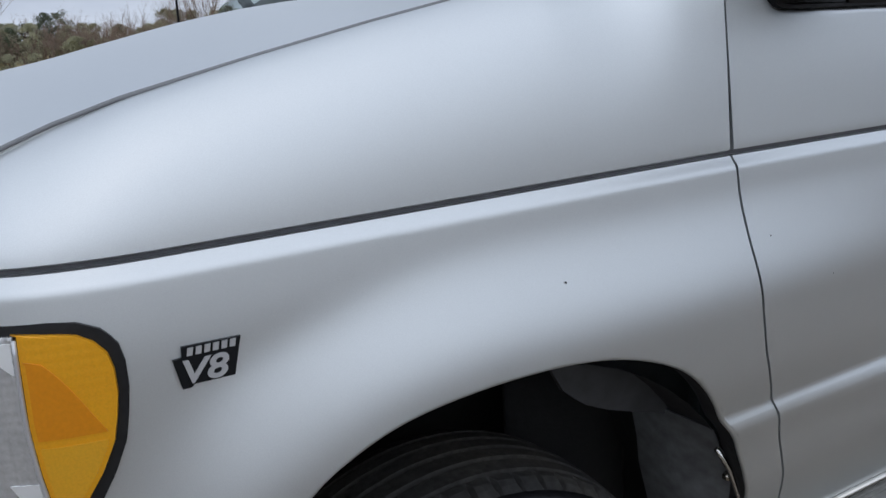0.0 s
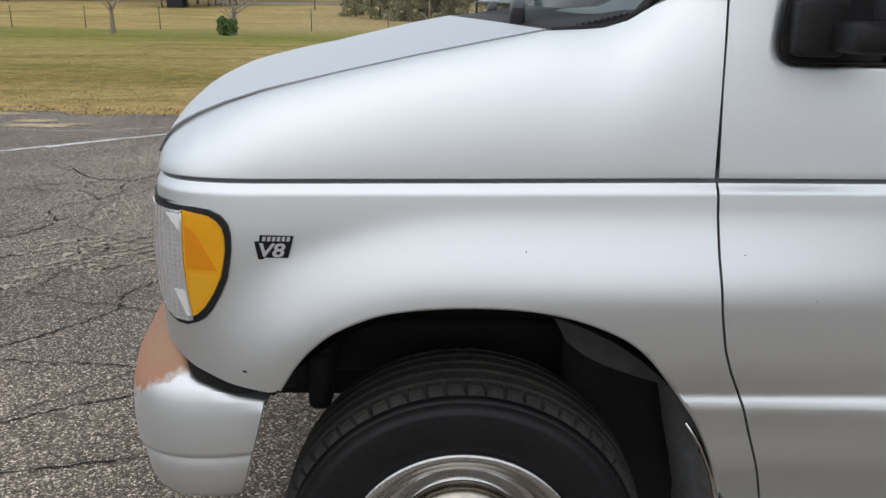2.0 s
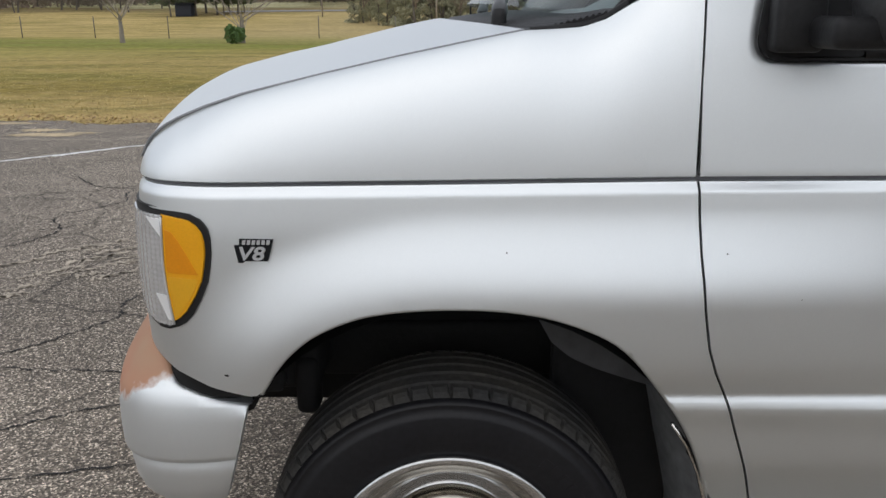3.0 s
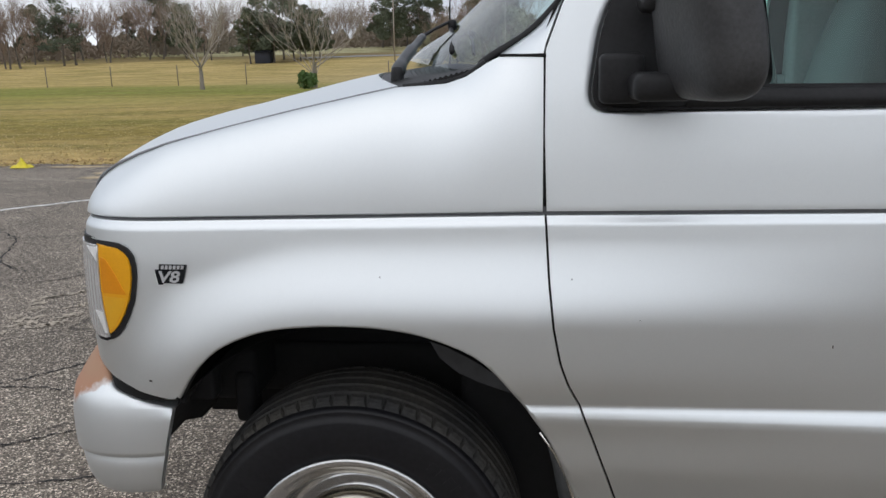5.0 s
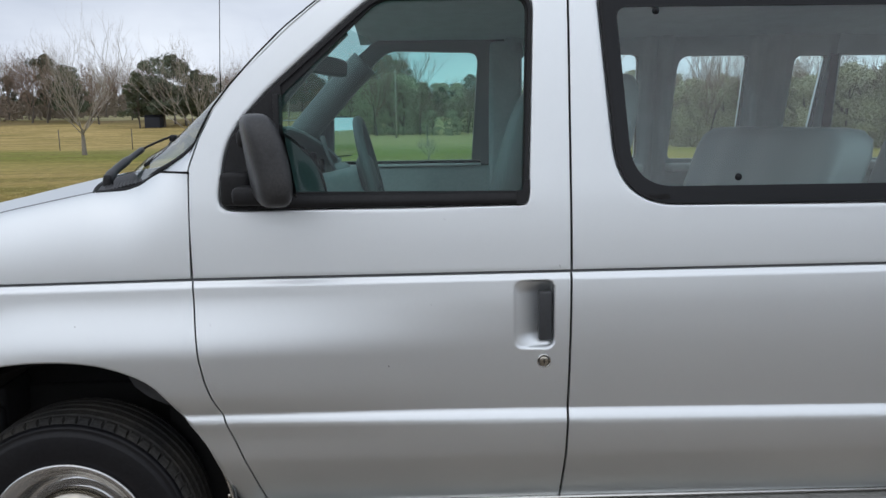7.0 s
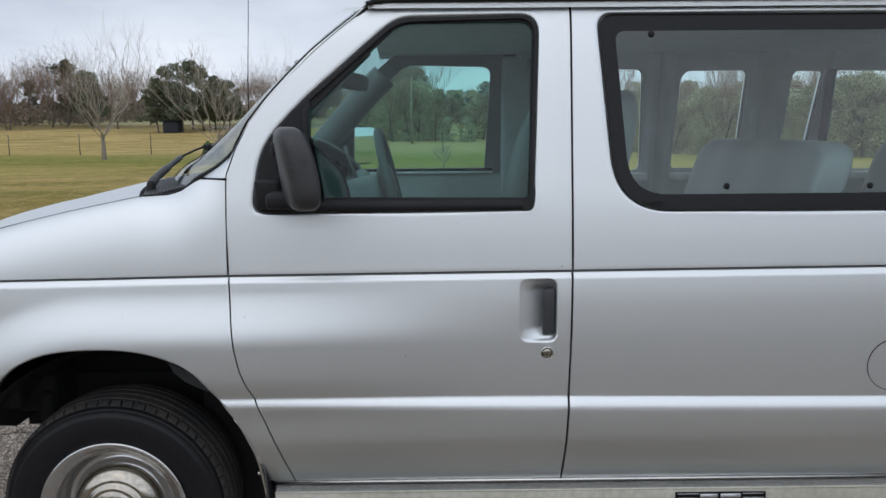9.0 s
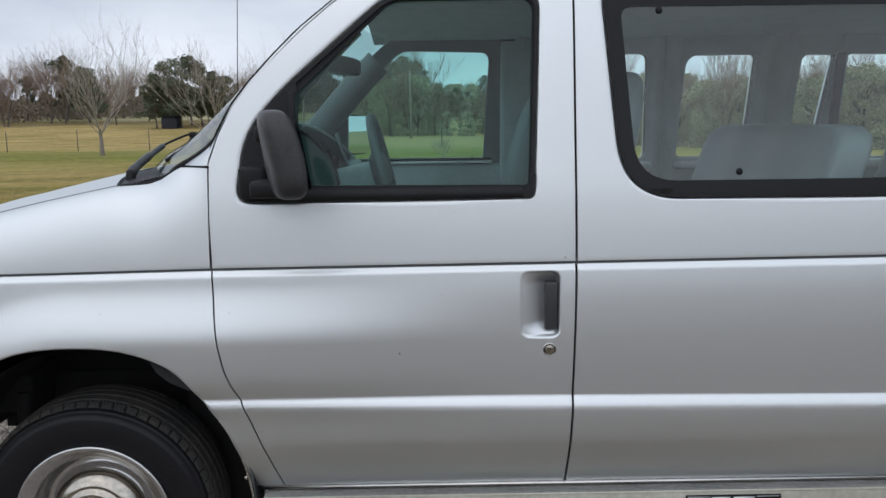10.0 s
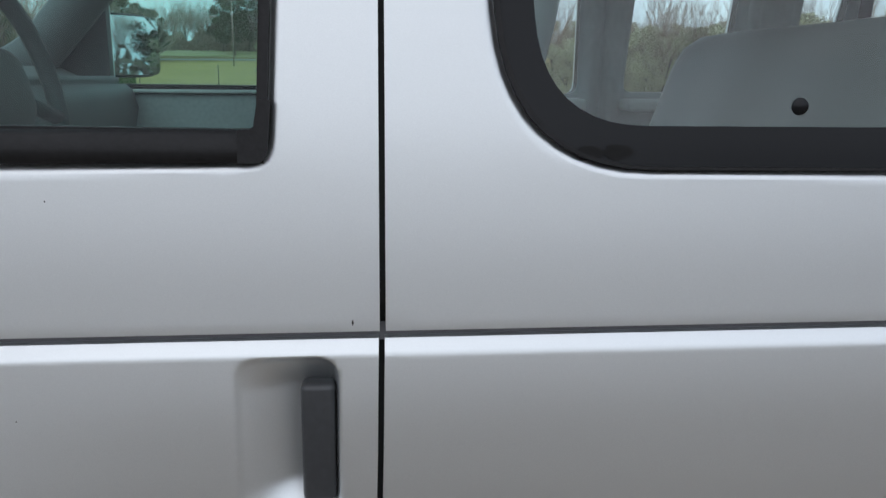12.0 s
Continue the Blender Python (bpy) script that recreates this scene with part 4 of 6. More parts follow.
bumper = part("front_bumper", lip(sheet([bumper_row(z, i) for z, i in SECTION]), (0.0, 0.02, 0.0)), worn_bumper(), van, "silver bumper, its corner worn to reddish primer")
# black sheet standing in for the shade between bumper and fender
gap_line = curve([(-0.356, 0.014, 0.0), (-0.42, 0.008, 0.0), (-0.47, 0.012, 0.0), (-0.500, 0.022, 0.0), (-0.515, 0.036, 0.0)], 4)
part("bumper_gap", lip(sheet([[Vector((p.x, p.y, z)) for p in gap_line] for z in (0.845, 0.80, 0.768)]), (0.02, 0.05, 0)), GAP, van)
part("bumper_bracket", box((-0.40, 0.16, 0.70), (-0.335, 0.22, 0.80), 0.01), BLACK_DARK, van)

# the belt line sags a little to the front, the lower step to the rear
BELT_Z = [(-0.6, -0.0095), (-0.375, -0.0095), (0.0, -0.005), (0.40, 0.0005), (1.0, 0.0035), (2.5, 0.012), (5.0, 0.02)]
STEP_Z = [(0.3, 0.003), (0.55, 0.002), (1.5, -0.008), (2.4, -0.018), (5.0, -0.03)]
for ob in van.children_recursive:
    if ob.name.split(".")[0] in ("front_fender", "upper_fender", "front_door", "door_upper", "rear_quarter_panel", "side_panel_upper", "belt_groove"):
        for v in ob.data.vertices:
            x, z = v.co.x, v.co.z
            v.co.z = z + lerp(BELT_Z, x) * smooth(1.02, 1.14, z) * (1 - smooth(1.21, 1.36, z)) + lerp(STEP_Z, x) * smooth(0.60, 0.74, z) * (1 - smooth(0.80, 0.95, z)) * smooth(0.30, 0.45, x)

# ---- wheels and wheel wells ----
TYRE = [(0.226, 0.014), (0.232, 0.004), (0.246, -0.004), (0.256, -0.008), (0.262, -0.010), (0.290, -0.014), (0.315, -0.0145), (0.330, -0.012), (0.336, -0.0115), (0.338, -0.009), (0.352, -0.003), (0.3535, -0.004), (0.356, -0.003), (0.366, 0.006), (0.374, 0.016), (0.379, 0.026),
        (0.3800, 0.040), (0.3765, 0.041), (0.3765, 0.046), (0.3815, 0.050), (0.384, 0.075), (0.3795, 0.076), (0.3795, 0.082), (0.385, 0.087), (0.3855, 0.112), (0.381, 0.113), (0.381, 0.119), (0.3855, 0.124), (0.385, 0.149), (0.3795, 0.150), (0.3795, 0.156), (0.384, 0.161), (0.3815, 0.186), (0.3725, 0.187), (0.3725, 0.195), (0.380, 0.196), (0.372, 0.222), (0.34, 0.243), (0.29, 0.247), (0.24, 0.236), (0.226, 0.222)]


def tyre_mesh(tread):
    """The tyre's sidewalls, or its tread with the shoulder cut by short sipes."""
    steps, rows = 420, []
    prof = [p for p in TYRE if p[0] >= 0.3659] if tread else TYRE
    for k in range(0, steps, 1 if tread else 5):
        a = 2 * math.pi * k / steps
        row = []
        for r, h in prof:
            if tread and k % 7 == 0 and (0.008 < h < 0.0395 or 0.197 < h < 0.225):
                r -= 0.010
            if not tread and 0.0 < h < 0.23 and r > 0.36:
                r = 0.355 if 0.015 < h < 0.21 else min(r, 0.367)
            row.append((r * math.cos(a), h, r * math.sin(a)))
        rows.append(row)
    rows.append(rows[0])
    return sheet(rows)


def wheel(place, flip=False):
    t, tread = tyre_mesh(False), tyre_mesh(True)
    disc = lathe([(0.240, 0.010), (0.2465, -0.006), (0.2475, -0.011), (0.2455, -0.0145), (0.240, -0.016), (0.232, -0.013), (0.224, -0.006), (0.214, 0.001), (0.205, 0.006), (0.199, 0.013), (0.1965, 0.030), (0.194, 0.070), (0.186, 0.082), (0.166, 0.084), (0.152, 0.075), (0.146, 0.060), (0.0001, 0.060)], "y", 96)
    cap = lathe([(0.149, 0.053), (0.150, 0.040), (0.146, 0.026), (0.137, 0.013), (0.124, 0.003), (0.113, -0.003), (0.109, -0.004), (0.106, -0.001), (0.101, -0.003), (0.094, -0.012), (0.090, -0.016), (0.086, -0.0165), (0.083, -0.014), (0.078, -0.017), (0.050, -0.024), (0.0001, -0.027)], "y", 72)
    marks = []
    for base, n in ((2.55, 5), (0.55, 5), (4.6, 6)):
        for k in range(n):
            b = box((-0.010, -0.0150, 0.287), (0.007 - 0.006 * (k % 2), -0.0125, 0.309), 0.0)
            bmesh.ops.rotate(b, verts=b.verts[:], cent=(0, 0, 0), matrix=Matrix.Rotation(-(base + k * 0.085 - math.pi / 2), 3, "Y"))
            marks.append(b)
    for b in [t, tread, disc, cap] + marks:
        if flip:
            bmesh.ops.scale(b, vec=(1, -1, 1), verts=b.verts[:])
            bmesh.ops.reverse_faces(b, faces=b.faces[:])
        bmesh.ops.translate(b, vec=place, verts=b.verts[:])
    w = part("wheel", t, RUBBER, van, "worn black tyre on a steel wheel", angle="recalc")
    part("tread", tread, TREAD, w, "dusty worn tread", smooth=False, angle="recalc")
    rim = part("rim", disc, STEEL, w, "silver painted steel rim")
    part("hub_cap", cap, HUB, w, "metal hub cap, the ground's reflection in its brown colour")
    for b in marks:
        part("sidewall_mark", b, RUBBER, w, smooth=False)
    return w


for x in (0.012, 3.505):
    wheel((x, 0.045, 0.380))
    wheel((x, WIDTH - 0.045, 0.380), True)


def well(x0, flip):
    """The dark inner liner over a wheel."""
    rows = []
    for k in range(25):
        a = 0.37 + (math.pi - 0.37) * k / 24
        c = Vector((x0 - math.cos(a) * 0.505, 0, 0.44 + math.sin(a) * 0.50))
        if c.z < 0.5:
            c.z = 0.44
        rows.append([Vector((c.x, y, c.z - 0.04 * (y > 0.3))) for y in (0.02, 0.06, 0.12, 0.22, 0.32, 0.42, 0.50)])
    if flip:
        rows = [[Vector((p.x, WIDTH - p.y, p.z)) for p in r] for r in rows]
    part("wheel_well", sheet(rows), BLACK_DARK, van)
    y = WIDTH - 0.5 if flip else 0.5
    part("well_back", sheet([[Vector((x0 - 0.52, y, z)), Vector((x0 + 0.55, y, z))] for z in (0.52, 0.95)]), BLACK_DARK, van)


for x0 in (0.03, 3.5):
    for flip in (False, True):
        well(x0, flip)
part("frame_rail", box((-0.42, 0.46, 0.60), (4.8, 0.56, 0.74), 0.01), BLACK_DARK, van)
part("frame_rail", box((-0.42, 1.45, 0.60), (4.8, 1.55, 0.74), 0.01), BLACK_DARK, van)
part("front_crossmember", box((-0.50, 0.30, 0.64), (-0.28, 1.7, 0.78), 0.015), BLACK_DARK, van)
part("tow_bracket", box((-0.336, 0.28, 0.585), (-0.284, 0.36, 0.72), 0.018, None, 4), BLACK_DARK, van)
part("fender_tab", box((-0.366, 0.030, 0.752), (-0.350, 0.060, 0.790), 0.003), BLACK_DARK, van)
part("radiator_support", box((-0.56, 0.20, 0.78), (-0.50, 1.8, 1.16), 0.01), BLACK_DARK, van)
part("inner_apron", box((-0.40, 0.48, 0.70), (0.45, 0.52, 1.25), 0.01), BLACK_DARK, van)
# black box added to stand in for the darkness behind the wheel
part("inner_liner", box((0.24, 0.31, 0.26), (0.52, 0.34, 0.96), 0.02), BLACK_DARK, van)
part("axle", tube([(0.012, 0.2, 0.40), (0.012, 1.81, 0.40)], 0.05, 12), BLACK_DARK, van)
part("rear_axle", tube([(3.505, 0.2, 0.38), (3.505, 1.81, 0.38)], 0.05, 12), BLACK_DARK, van)
rows = []
for x in np.linspace(0.168, 0.47, 22):
    low = lerp([(0.168, 0.925), (0.179, 0.893), (0.211, 0.835), (0.25, 0.802), (0.299, 0.779), (0.36, 0.758), (0.424, 0.738), (0.47, 0.70)], x)
    rows.append([Vector((x, 0.115 - 0.03 * t, low + (0.965 - low) * t)) for t in (0, 0.03, 0.25, 0.5, 0.75, 1)])
part("splash_shield", lip(sheet(rows), (0, 0.01, 0)), SHIELD_GREY, van, "dull grey splash shield")
# hanging liner and the flap with its bright edge behind the wheel
FLAP = [(0.745, 0.418, 0.430), (0.70, 0.426, 0.456), (0.66, 0.435, 0.484), (0.60, 0.449, 0.503), (0.54, 0.464, 0.518), (0.46, 0.480, 0.526), (0.40, 0.490, 0.528)]
bm = sheet([[Vector((x0 + (x1 - x0) * u, 0.200 - 0.183 * u ** 0.6 - 0.006 * math.sin(u * 9 + z * 30), z)) for u in (0, 0.15, 0.3, 0.5, 0.7, 0.9, 1.0)] for z, x0, x1 in FLAP])
flap = part("mud_flap", lip(bm, (0.004, 0.004, 0)), FLAP_GREY, van, "scuffed grey mud flap behind the wheel")
for z in (0.520, 0.645):
    bm = lathe([(0.0001, -0.006), (0.006, -0.005), (0.008, 0.0), (0.008, 0.006)], "y", 12)
    bmesh.ops.translate(bm, verts=bm.verts[:], vec=(lerp([(0.46, 0.515), (0.66, 0.472)], z), 0.024, z))
    part("flap_bolt", bm, HUB, flap)
part("flap_edge", tube([(0.430, 0.010, 0.715), (0.462, 0.010, 0.668), (0.488, 0.012, 0.61), (0.507, 0.016, 0.545), (0.520, 0.020, 0.47), (0.524, 0.022, 0.42)], 0.0045, 6), CHROME, van)
# sill strip and the running board under the doors
part("rocker", box((0.545, 0.056, 0.40), (3.05, 0.20, 0.479), 0.008), SILVER, van)
part("sill_strip", tube([(0.545, 0.047, 0.475), (1.5, 0.047, 0.475), (3.04, 0.047, 0.475)], 0.0070, 8), CHROME, van)
board = part("running_board", box((0.555, 0.0, 0.375), (3.02, 0.085, 0.462), 0.006, None, 3), ALU, van, "weathered pale running board")
part("step_pad", box((0.56, 0.006, 0.460), (3.015, 0.078, 0.4645), 0.002), BOARD_TOP, board, "grey top of the running board")
for k in range(6):
    part("tread_rib", box((0.60, 0.014 + k * 0.0105, 0.4640), (2.98, 0.018 + k * 0.0105, 0.4665), 0.0), BOARD_TOP, board, smooth=False)
part("board_lip", tube([(0.556, 0.001, 0.4615), (1.8, 0.001, 0.4605), (3.019, 0.001, 0.458)], 0.0035, 6), ALU, board)
plate = part("name_plate", box((1.869, -0.0055, 0.424), (2.166, 0.003, 0.448), 0.001), BADGE_BLACK, board, "small black plate with silver script")
for z in (0.4275, 0.4425):
    part("plate_line", box((1.875, -0.0068, z), (1.945, -0.0052, z + 0.0022), 0), BADGE_SILVER, plate)
    part("plate_line", box((2.090, -0.0068, z), (2.160, -0.0052, z + 0.0022), 0), BADGE_SILVER, plate)
for x0, x1 in ((1.950, 2.007), (2.017, 2.083)):
    part("script_bar", box((x0, -0.0068, 0.4295), (x1, -0.0052, 0.4430), 0), BADGE_SILVER, plate)

# ---- engine badge on the fender ----
bm = bmesh.new()
bm.faces.new([bm.verts.new((x, 0, z)) for x, z in ((-0.3550, 1.0815), (-0.2960, 1.0805), (-0.3065, 1.0415), (-0.3470, 1.0415), (-0.3500, 1.0385), (-0.3590, 1.0385), (-0.3650, 1.0700), (-0.3560, 1.0705))][::-1])
got = bmesh.ops.extrude_face_region(bm, geom=bm.faces[:])
for v in [g for g in got["geom"] if isinstance(g, bmesh.types.BMVert)]:
    v.co.y += 0.003
for v in bm.verts:
    v.co.y += side_y(v.co.x, v.co.z) + 0.0 - 0.0035
badge = part("engine_badge", bm, BADGE_BLACK, van, "black badge with silver V8 lettering", smooth=False, angle="recalc")
for i in range(6):
    x = -0.3510 + i * 0.0085
    bm = bmesh.new()
    bm.faces.new([bm.verts.new((x + dx, side_y(x, 1.075) - 0.0050, 1.0755 + dz)) for dx, dz in ((0.0, -0.0040), (0.0056, -0.0040), (0.0072, 0.0038), (0.0016, 0.0038))])
    part("badge_bar", lip(bm, (0, 0.0016, 0)), BADGE_SILVER, badge, smooth=False)


def letters(text, x, z, size, mat, parent, shear=0.0, wide=1.0):
    cu = bpy.data.curves.new("letters", "FONT")
    cu.body, cu.size, cu.extrude, cu.shear, cu.offset = text, size, 0.001, shear, size * 0.022
    tmp = bpy.data.objects.new("letters", cu)
    scene.collection.objects.link(tmp)
    me = bpy.data.meshes.new_from_object(tmp.evaluated_get(bpy.context.evaluated_depsgraph_get()))
    bpy.data.objects.remove(tmp)
    bpy.data.curves.remove(cu)
    bm = bmesh.new()
    bm.from_mesh(me)
    bpy.data.meshes.remove(me)
    for v in bm.verts:
        px, pz = x + v.co.x * wide, z + v.co.y
        v.co = Vector((px, side_y(px, pz) - 0.0046 - v.co.z * 0.6, pz))
    return part("letters", bm, mat, parent, smooth=False)


letters("V8", -0.3610, 1.0440, 0.0335, BADGE_SILVER, badge, 0.22, 1.26)

# ---- chips in the paint ----
for x, z, w, h in ((0.109, 1.060, 0.0035, 0.004), (0.489, 1.058, 0.003, 0.003), (0.990, 0.925, 0.003, 0.010), (1.487, 1.204, 0.003, 0.010), (1.157, 1.342, 0.003, 0.0025), (-0.391, 0.831, 0.012, 0.005), (1.115, 1.100, 0.002, 0.003), (1.83, 1.165, 0.004, 0.003), (0.62, 0.98, 0.002, 0.003)):
    bm = bmesh.new()
    n = 9
    pts = [(x + math.cos(k * 2 * math.pi / n) * w * random.uniform(0.25, 0.5), z + math.sin(k * 2 * math.pi / n) * h * random.uniform(0.25, 0.5)) for k in range(n)]
    bm.faces.new([bm.verts.new(left(a, b) + Vector((0, -0.0008, 0))) for a, b in pts])
    part("paint_chip", bm, GAP, van, smooth=False)
for k in range(14):
    x, z = random.uniform(-0.60, -0.545), random.uniform(0.655, 0.712)
    p = Vector((x, 0.028 + (-0.555 - x) * 0.9 if x < -0.555 else 0.022, z))
    part("scrape", tube([p + Vector((0, -0.008, 0)), p + Vector((random.uniform(0.01, 0.025), -0.018, random.uniform(-0.012, 0.004)))], [0.0015, 0.0006], 4), GAP, bumper)

# ---- cowl and wipers ----
rows = []
for u in np.linspace(0, 1, 41):
    y = 0.098 + (WIDTH - 0.196) * u
    s = 1 - (2 * u - 1) ** 2
    e = min(u, 1 - u)
    xa = 0.145 - 0.16 * (1 - (1 - min(1, 2 * e)) ** 2) + 0.0
    row = []
    for t in np.linspace(0, 1, 60):
        x = xa + 0.004 + (lerp([(0, 0.305), (0.12, 0.225), (0.5, 0.150)], e) - xa) * t
        z = 1.426 + 0.018 * s + 0.022 * t + 0.016 * smooth(0.1, 0.0, e) * t + 0.003 * (1 if int(t * 59) % 4 < 2 else 0) * (t > 0.1)
        row.append(Vector((x, y, z)))
    rows.append(row)
cowl = part("cowl_panel", lip(sheet(rows), (0, 0, -0.03)), BLACK_TRIM, van, "black ribbed plastic cowl below the windscreen")
part("cowl_end", tube(curve([(0.150, 0.095, 1.428), (0.20, 0.098, 1.432), (0.24, 0.099, 1.436), (0.28, 0.100, 1.449), (0.318, 0.094, 1.474)], 6), 0.007, 8), BLACK_TRIM, cowl)
for y0 in (0.298, 1.148):
    wiper = part("wiper", tube(curve([(0.108, y0, 1.452), (0.112, y0 + 0.04, 1.474), (0.124, y0 + 0.13, 1.505), (0.139, y0 + 0.239, 1.538)], 5), [0.014, 0.016, 0.017, 0.017, 0.016] + [0.014] * 6 + [0.010] * 5, 10), HANDLE, van, "wiper arm resting on the glass")
    part("wiper_pivot", lathe([(0.0001, 0.016), (0.012, 0.014), (0.015, 0.0), (0.017, -0.03)], "z", 20), BLACK_TRIM, wiper).location = (0.108, y0, 1.452)
    part("arm_rod", tube(curve([(0.137, y0 + 0.225, 1.537), (0.165, y0 + 0.31, 1.560), (0.197, y0 + 0.388, 1.580)], 5), 0.0042, 6), BLACK_TRIM, wiper)
    part("blade_clip", rounded_box((0.012, 0.022, 0.014), 4, 16, 10, lambda p: p + Vector((0.203, y0 + 0.392, 1.572))), BLACK_TRIM, wiper)
    part("wiper_blade", tube([(0.235, y0 - 0.02, 1.497), (0.212, y0 + 0.30, 1.545), (0.196, y0 + 0.40, 1.566), (0.172, y0 + 0.66, 1.590)], 0.006, 6), BLACK_TRIM, wiper)
part("antenna", tube([(0.09, 1.86, 1.43), (0.10, 1.86, 1.9), (0.12, 1.87, 2.35)], [0.004, 0.0025, 0.002], 6), BLACK_TRIM, van)

# ---- cabin ----
BROW = [(0.205, 0.676, 1.598), (0.23, 0.688, 1.610), (0.27, 0.694, 1.611), (0.36, 0.704, 1.601), (0.45, 0.714, 1.590), (0.65, 0.738, 1.555), (0.80, 0.762, 1.515), (0.88, 0.772, 1.492), (0.96, 0.735, 1.468), (1.10, 0.705, 1.460), (1.86, 0.690, 1.450)]
rows = []
for y in sorted({round(float(v), 4) for v in np.linspace(0.205, 1.86, 45)} | {0.22, 0.24, 0.26, 0.84, 0.86, 0.90, 0.92, 0.94}):
    xb, zb = lerp([(a, b) for a, b, c in BROW], y), lerp([(a, c) for a, b, c in BROW], y)
    deep = 0.050 * smooth(0.21, 0.27, y) * (1 - smooth(0.86, 0.96, y))
    rows.append([Vector((x, y, z)) for x, z in ((0.32, 1.452), (0.40, 1.475 + 0.35 * (zb - 1.46)), (0.50, 1.485 + 0.70 * (zb - 1.46)), (xb - 0.11, zb - 0.008), (xb - 0.05, zb - 0.001), (xb - 0.016, zb), (xb - 0.003, zb - 0.006), (xb, zb - 0.014), (xb - 0.006, zb - 0.022),
                                                    (xb - deep, zb - 0.026), (xb - deep + 0.018, 1.425), (xb - deep + 0.045, 1.405), (xb + 0.045, 1.385), (xb + 0.055, 1.350), (xb + 0.030, 1.22), (0.68, 1.08))])
dash = part("dashboard", sheet(rows), DASH, van, "dark grey moulded dashboard")
# paler tube puts the highlight along the hood's edge into the colour
part("brow_edge", tube(curve([(b - 0.004, a, c - 0.006) for a, b, c in BROW[1:8]], 5), 0.006, 8), TRIM_GREY, dash, "edge of the instrument hood, its highlight in the paler grey")
ENDCAP = [(0.640, 1.600), (0.690, 1.580), (0.724, 1.553), (0.751, 1.527), (0.770, 1.505), (0.783, 1.478), (0.793, 1.448), (0.801, 1.411), (0.806, 1.36)]
bm = bmesh.new()
bm.faces.new([bm.verts.new((x, 0.190, z)) for x, z in ENDCAP + [(0.806, 1.20), (0.42, 1.20), (0.42, 1.47), (0.54, 1.555)]])
bmesh.ops.triangulate(bm, faces=bm.faces[:])
part("end_cap", lip(bm, (0, 0.016, 0)), CAP, dash, "dark end cap of the dashboard", smooth=False)
part("cap_seam", tube(curve([(x + 0.002, 0.190, z + 0.001) for x, z in ENDCAP], 3), 0.0050, 6), GAP, dash)
part("light_knob", lathe([(0.0001, -0.020), (0.013, -0.019), (0.015, -0.012), (0.014, 0.0)], "y", 20), DASH, dash).location = (0.700, 0.190, 1.43)
for y0, r0 in ((0.41, 0.036), (0.53, 0.044), (0.65, 0.040), (0.75, 0.026)):
    xb, zb = lerp([(a, b) for a, b, c in BROW], y0) - 0.046, 0.5 * (lerp([(a, c) for a, b, c in BROW], y0) - 0.026 + 1.425)
    for name, prof, mat in (("gauge_rim", [(r0, 0.004), (r0 * 0.99, -0.012), (r0 * 0.95, -0.012), (r0 * 0.93, 0.001)], BLACK_TRIM), ("gauge", [(r0 * 0.88, -0.002), (0.0001, -0.001)], BLACK_TRIM)):
        bm = lathe(prof, "y", 24)
        bmesh.ops.rotate(bm, verts=bm.verts[:], cent=(0, 0, 0), matrix=Matrix.Rotation(math.pi / 2, 3, "Z"))
        bmesh.ops.translate(bm, verts=bm.verts[:], vec=(xb + 0.012, y0, zb))
        part(name, bm, mat, dash)
for y0 in (0.355, 0.47, 0.59, 0.70):
    xb, zb = lerp([(a, b) for a, b, c in BROW], y0) - 0.044, lerp([(a, c) for a, b, c in BROW], y0) - 0.03
    part("panel_rib", tube([(xb + 0.004, y0, zb), (xb + 0.020, y0 + 0.004, 1.43)], 0.0035, 6), DASH, dash)
steer_m = Matrix.Translation((0.926, 0.492, 1.447)) @ Matrix.Rotation(radians(76.5), 4, "Y")
bm = bmesh.new()
rows = []
for k in range(49):
    a = 2 * math.pi * k / 48
    rows.append([Vector(((0.185 + 0.016 * math.cos(q)) * math.cos(a), (0.185 + 0.016 * math.cos(q)) * math.sin(a), 0.016 * math.sin(q))) for q in np.linspace(0, 2 * math.pi, 11)])
sheet(rows, bm)
bmesh.ops.transform(bm, matrix=steer_m, verts=bm.verts[:])
steer = part("steering_wheel", bm, DASH, van, "dark grey steering wheel")
bm = rounded_box((0.07, 0.09, 0.03), 3)
bmesh.ops.transform(bm, matrix=steer_m @ Matrix.Translation((0, 0, -0.015)), verts=bm.verts[:])
part("hub", bm, DASH, steer)
for s in (-1, 1):
    part("spoke", tube([steer_m @ Vector((0.02, s * 0.06, -0.01)), steer_m @ Vector((0.06, s * 0.175, 0))], 0.014, 8), DASH, steer)
bm = rounded_box((0.105, 0.066, 0.056), 5, 36, 20)
bmesh.ops.transform(bm, verts=bm.verts[:], matrix=Matrix.Translation((0.815, 0.492, 1.405)) @ Matrix.Rotation(radians(-13), 4, "Y"))
part("column", bm, TRIM_GREY, steer, "grey plastic column shroud")
part("column_stalk", tube([(0.80, 0.56, 1.44), (0.765, 0.60, 1.51), (0.745, 0.63, 1.572)], [0.006, 0.006, 0.009], 8), DASH, steer)
bm = rounded_box((0.020, 0.128, 0.034), 6)
bmesh.ops.transform(bm, verts=bm.verts[:], matrix=Matrix.Translation((0.735, 0.78, 1.832)) @ Matrix.Rotation(radians(-36), 4, "Z") @ Matrix.Rotation(radians(-5), 4, "X"))
rv = part("rear_view_mirror", bm, DASH, van)
part("mirror_stalk", tube([(0.730, 0.80, 1.85), (0.66, 0.90, 1.93)], 0.008, 8), DASH, rv)


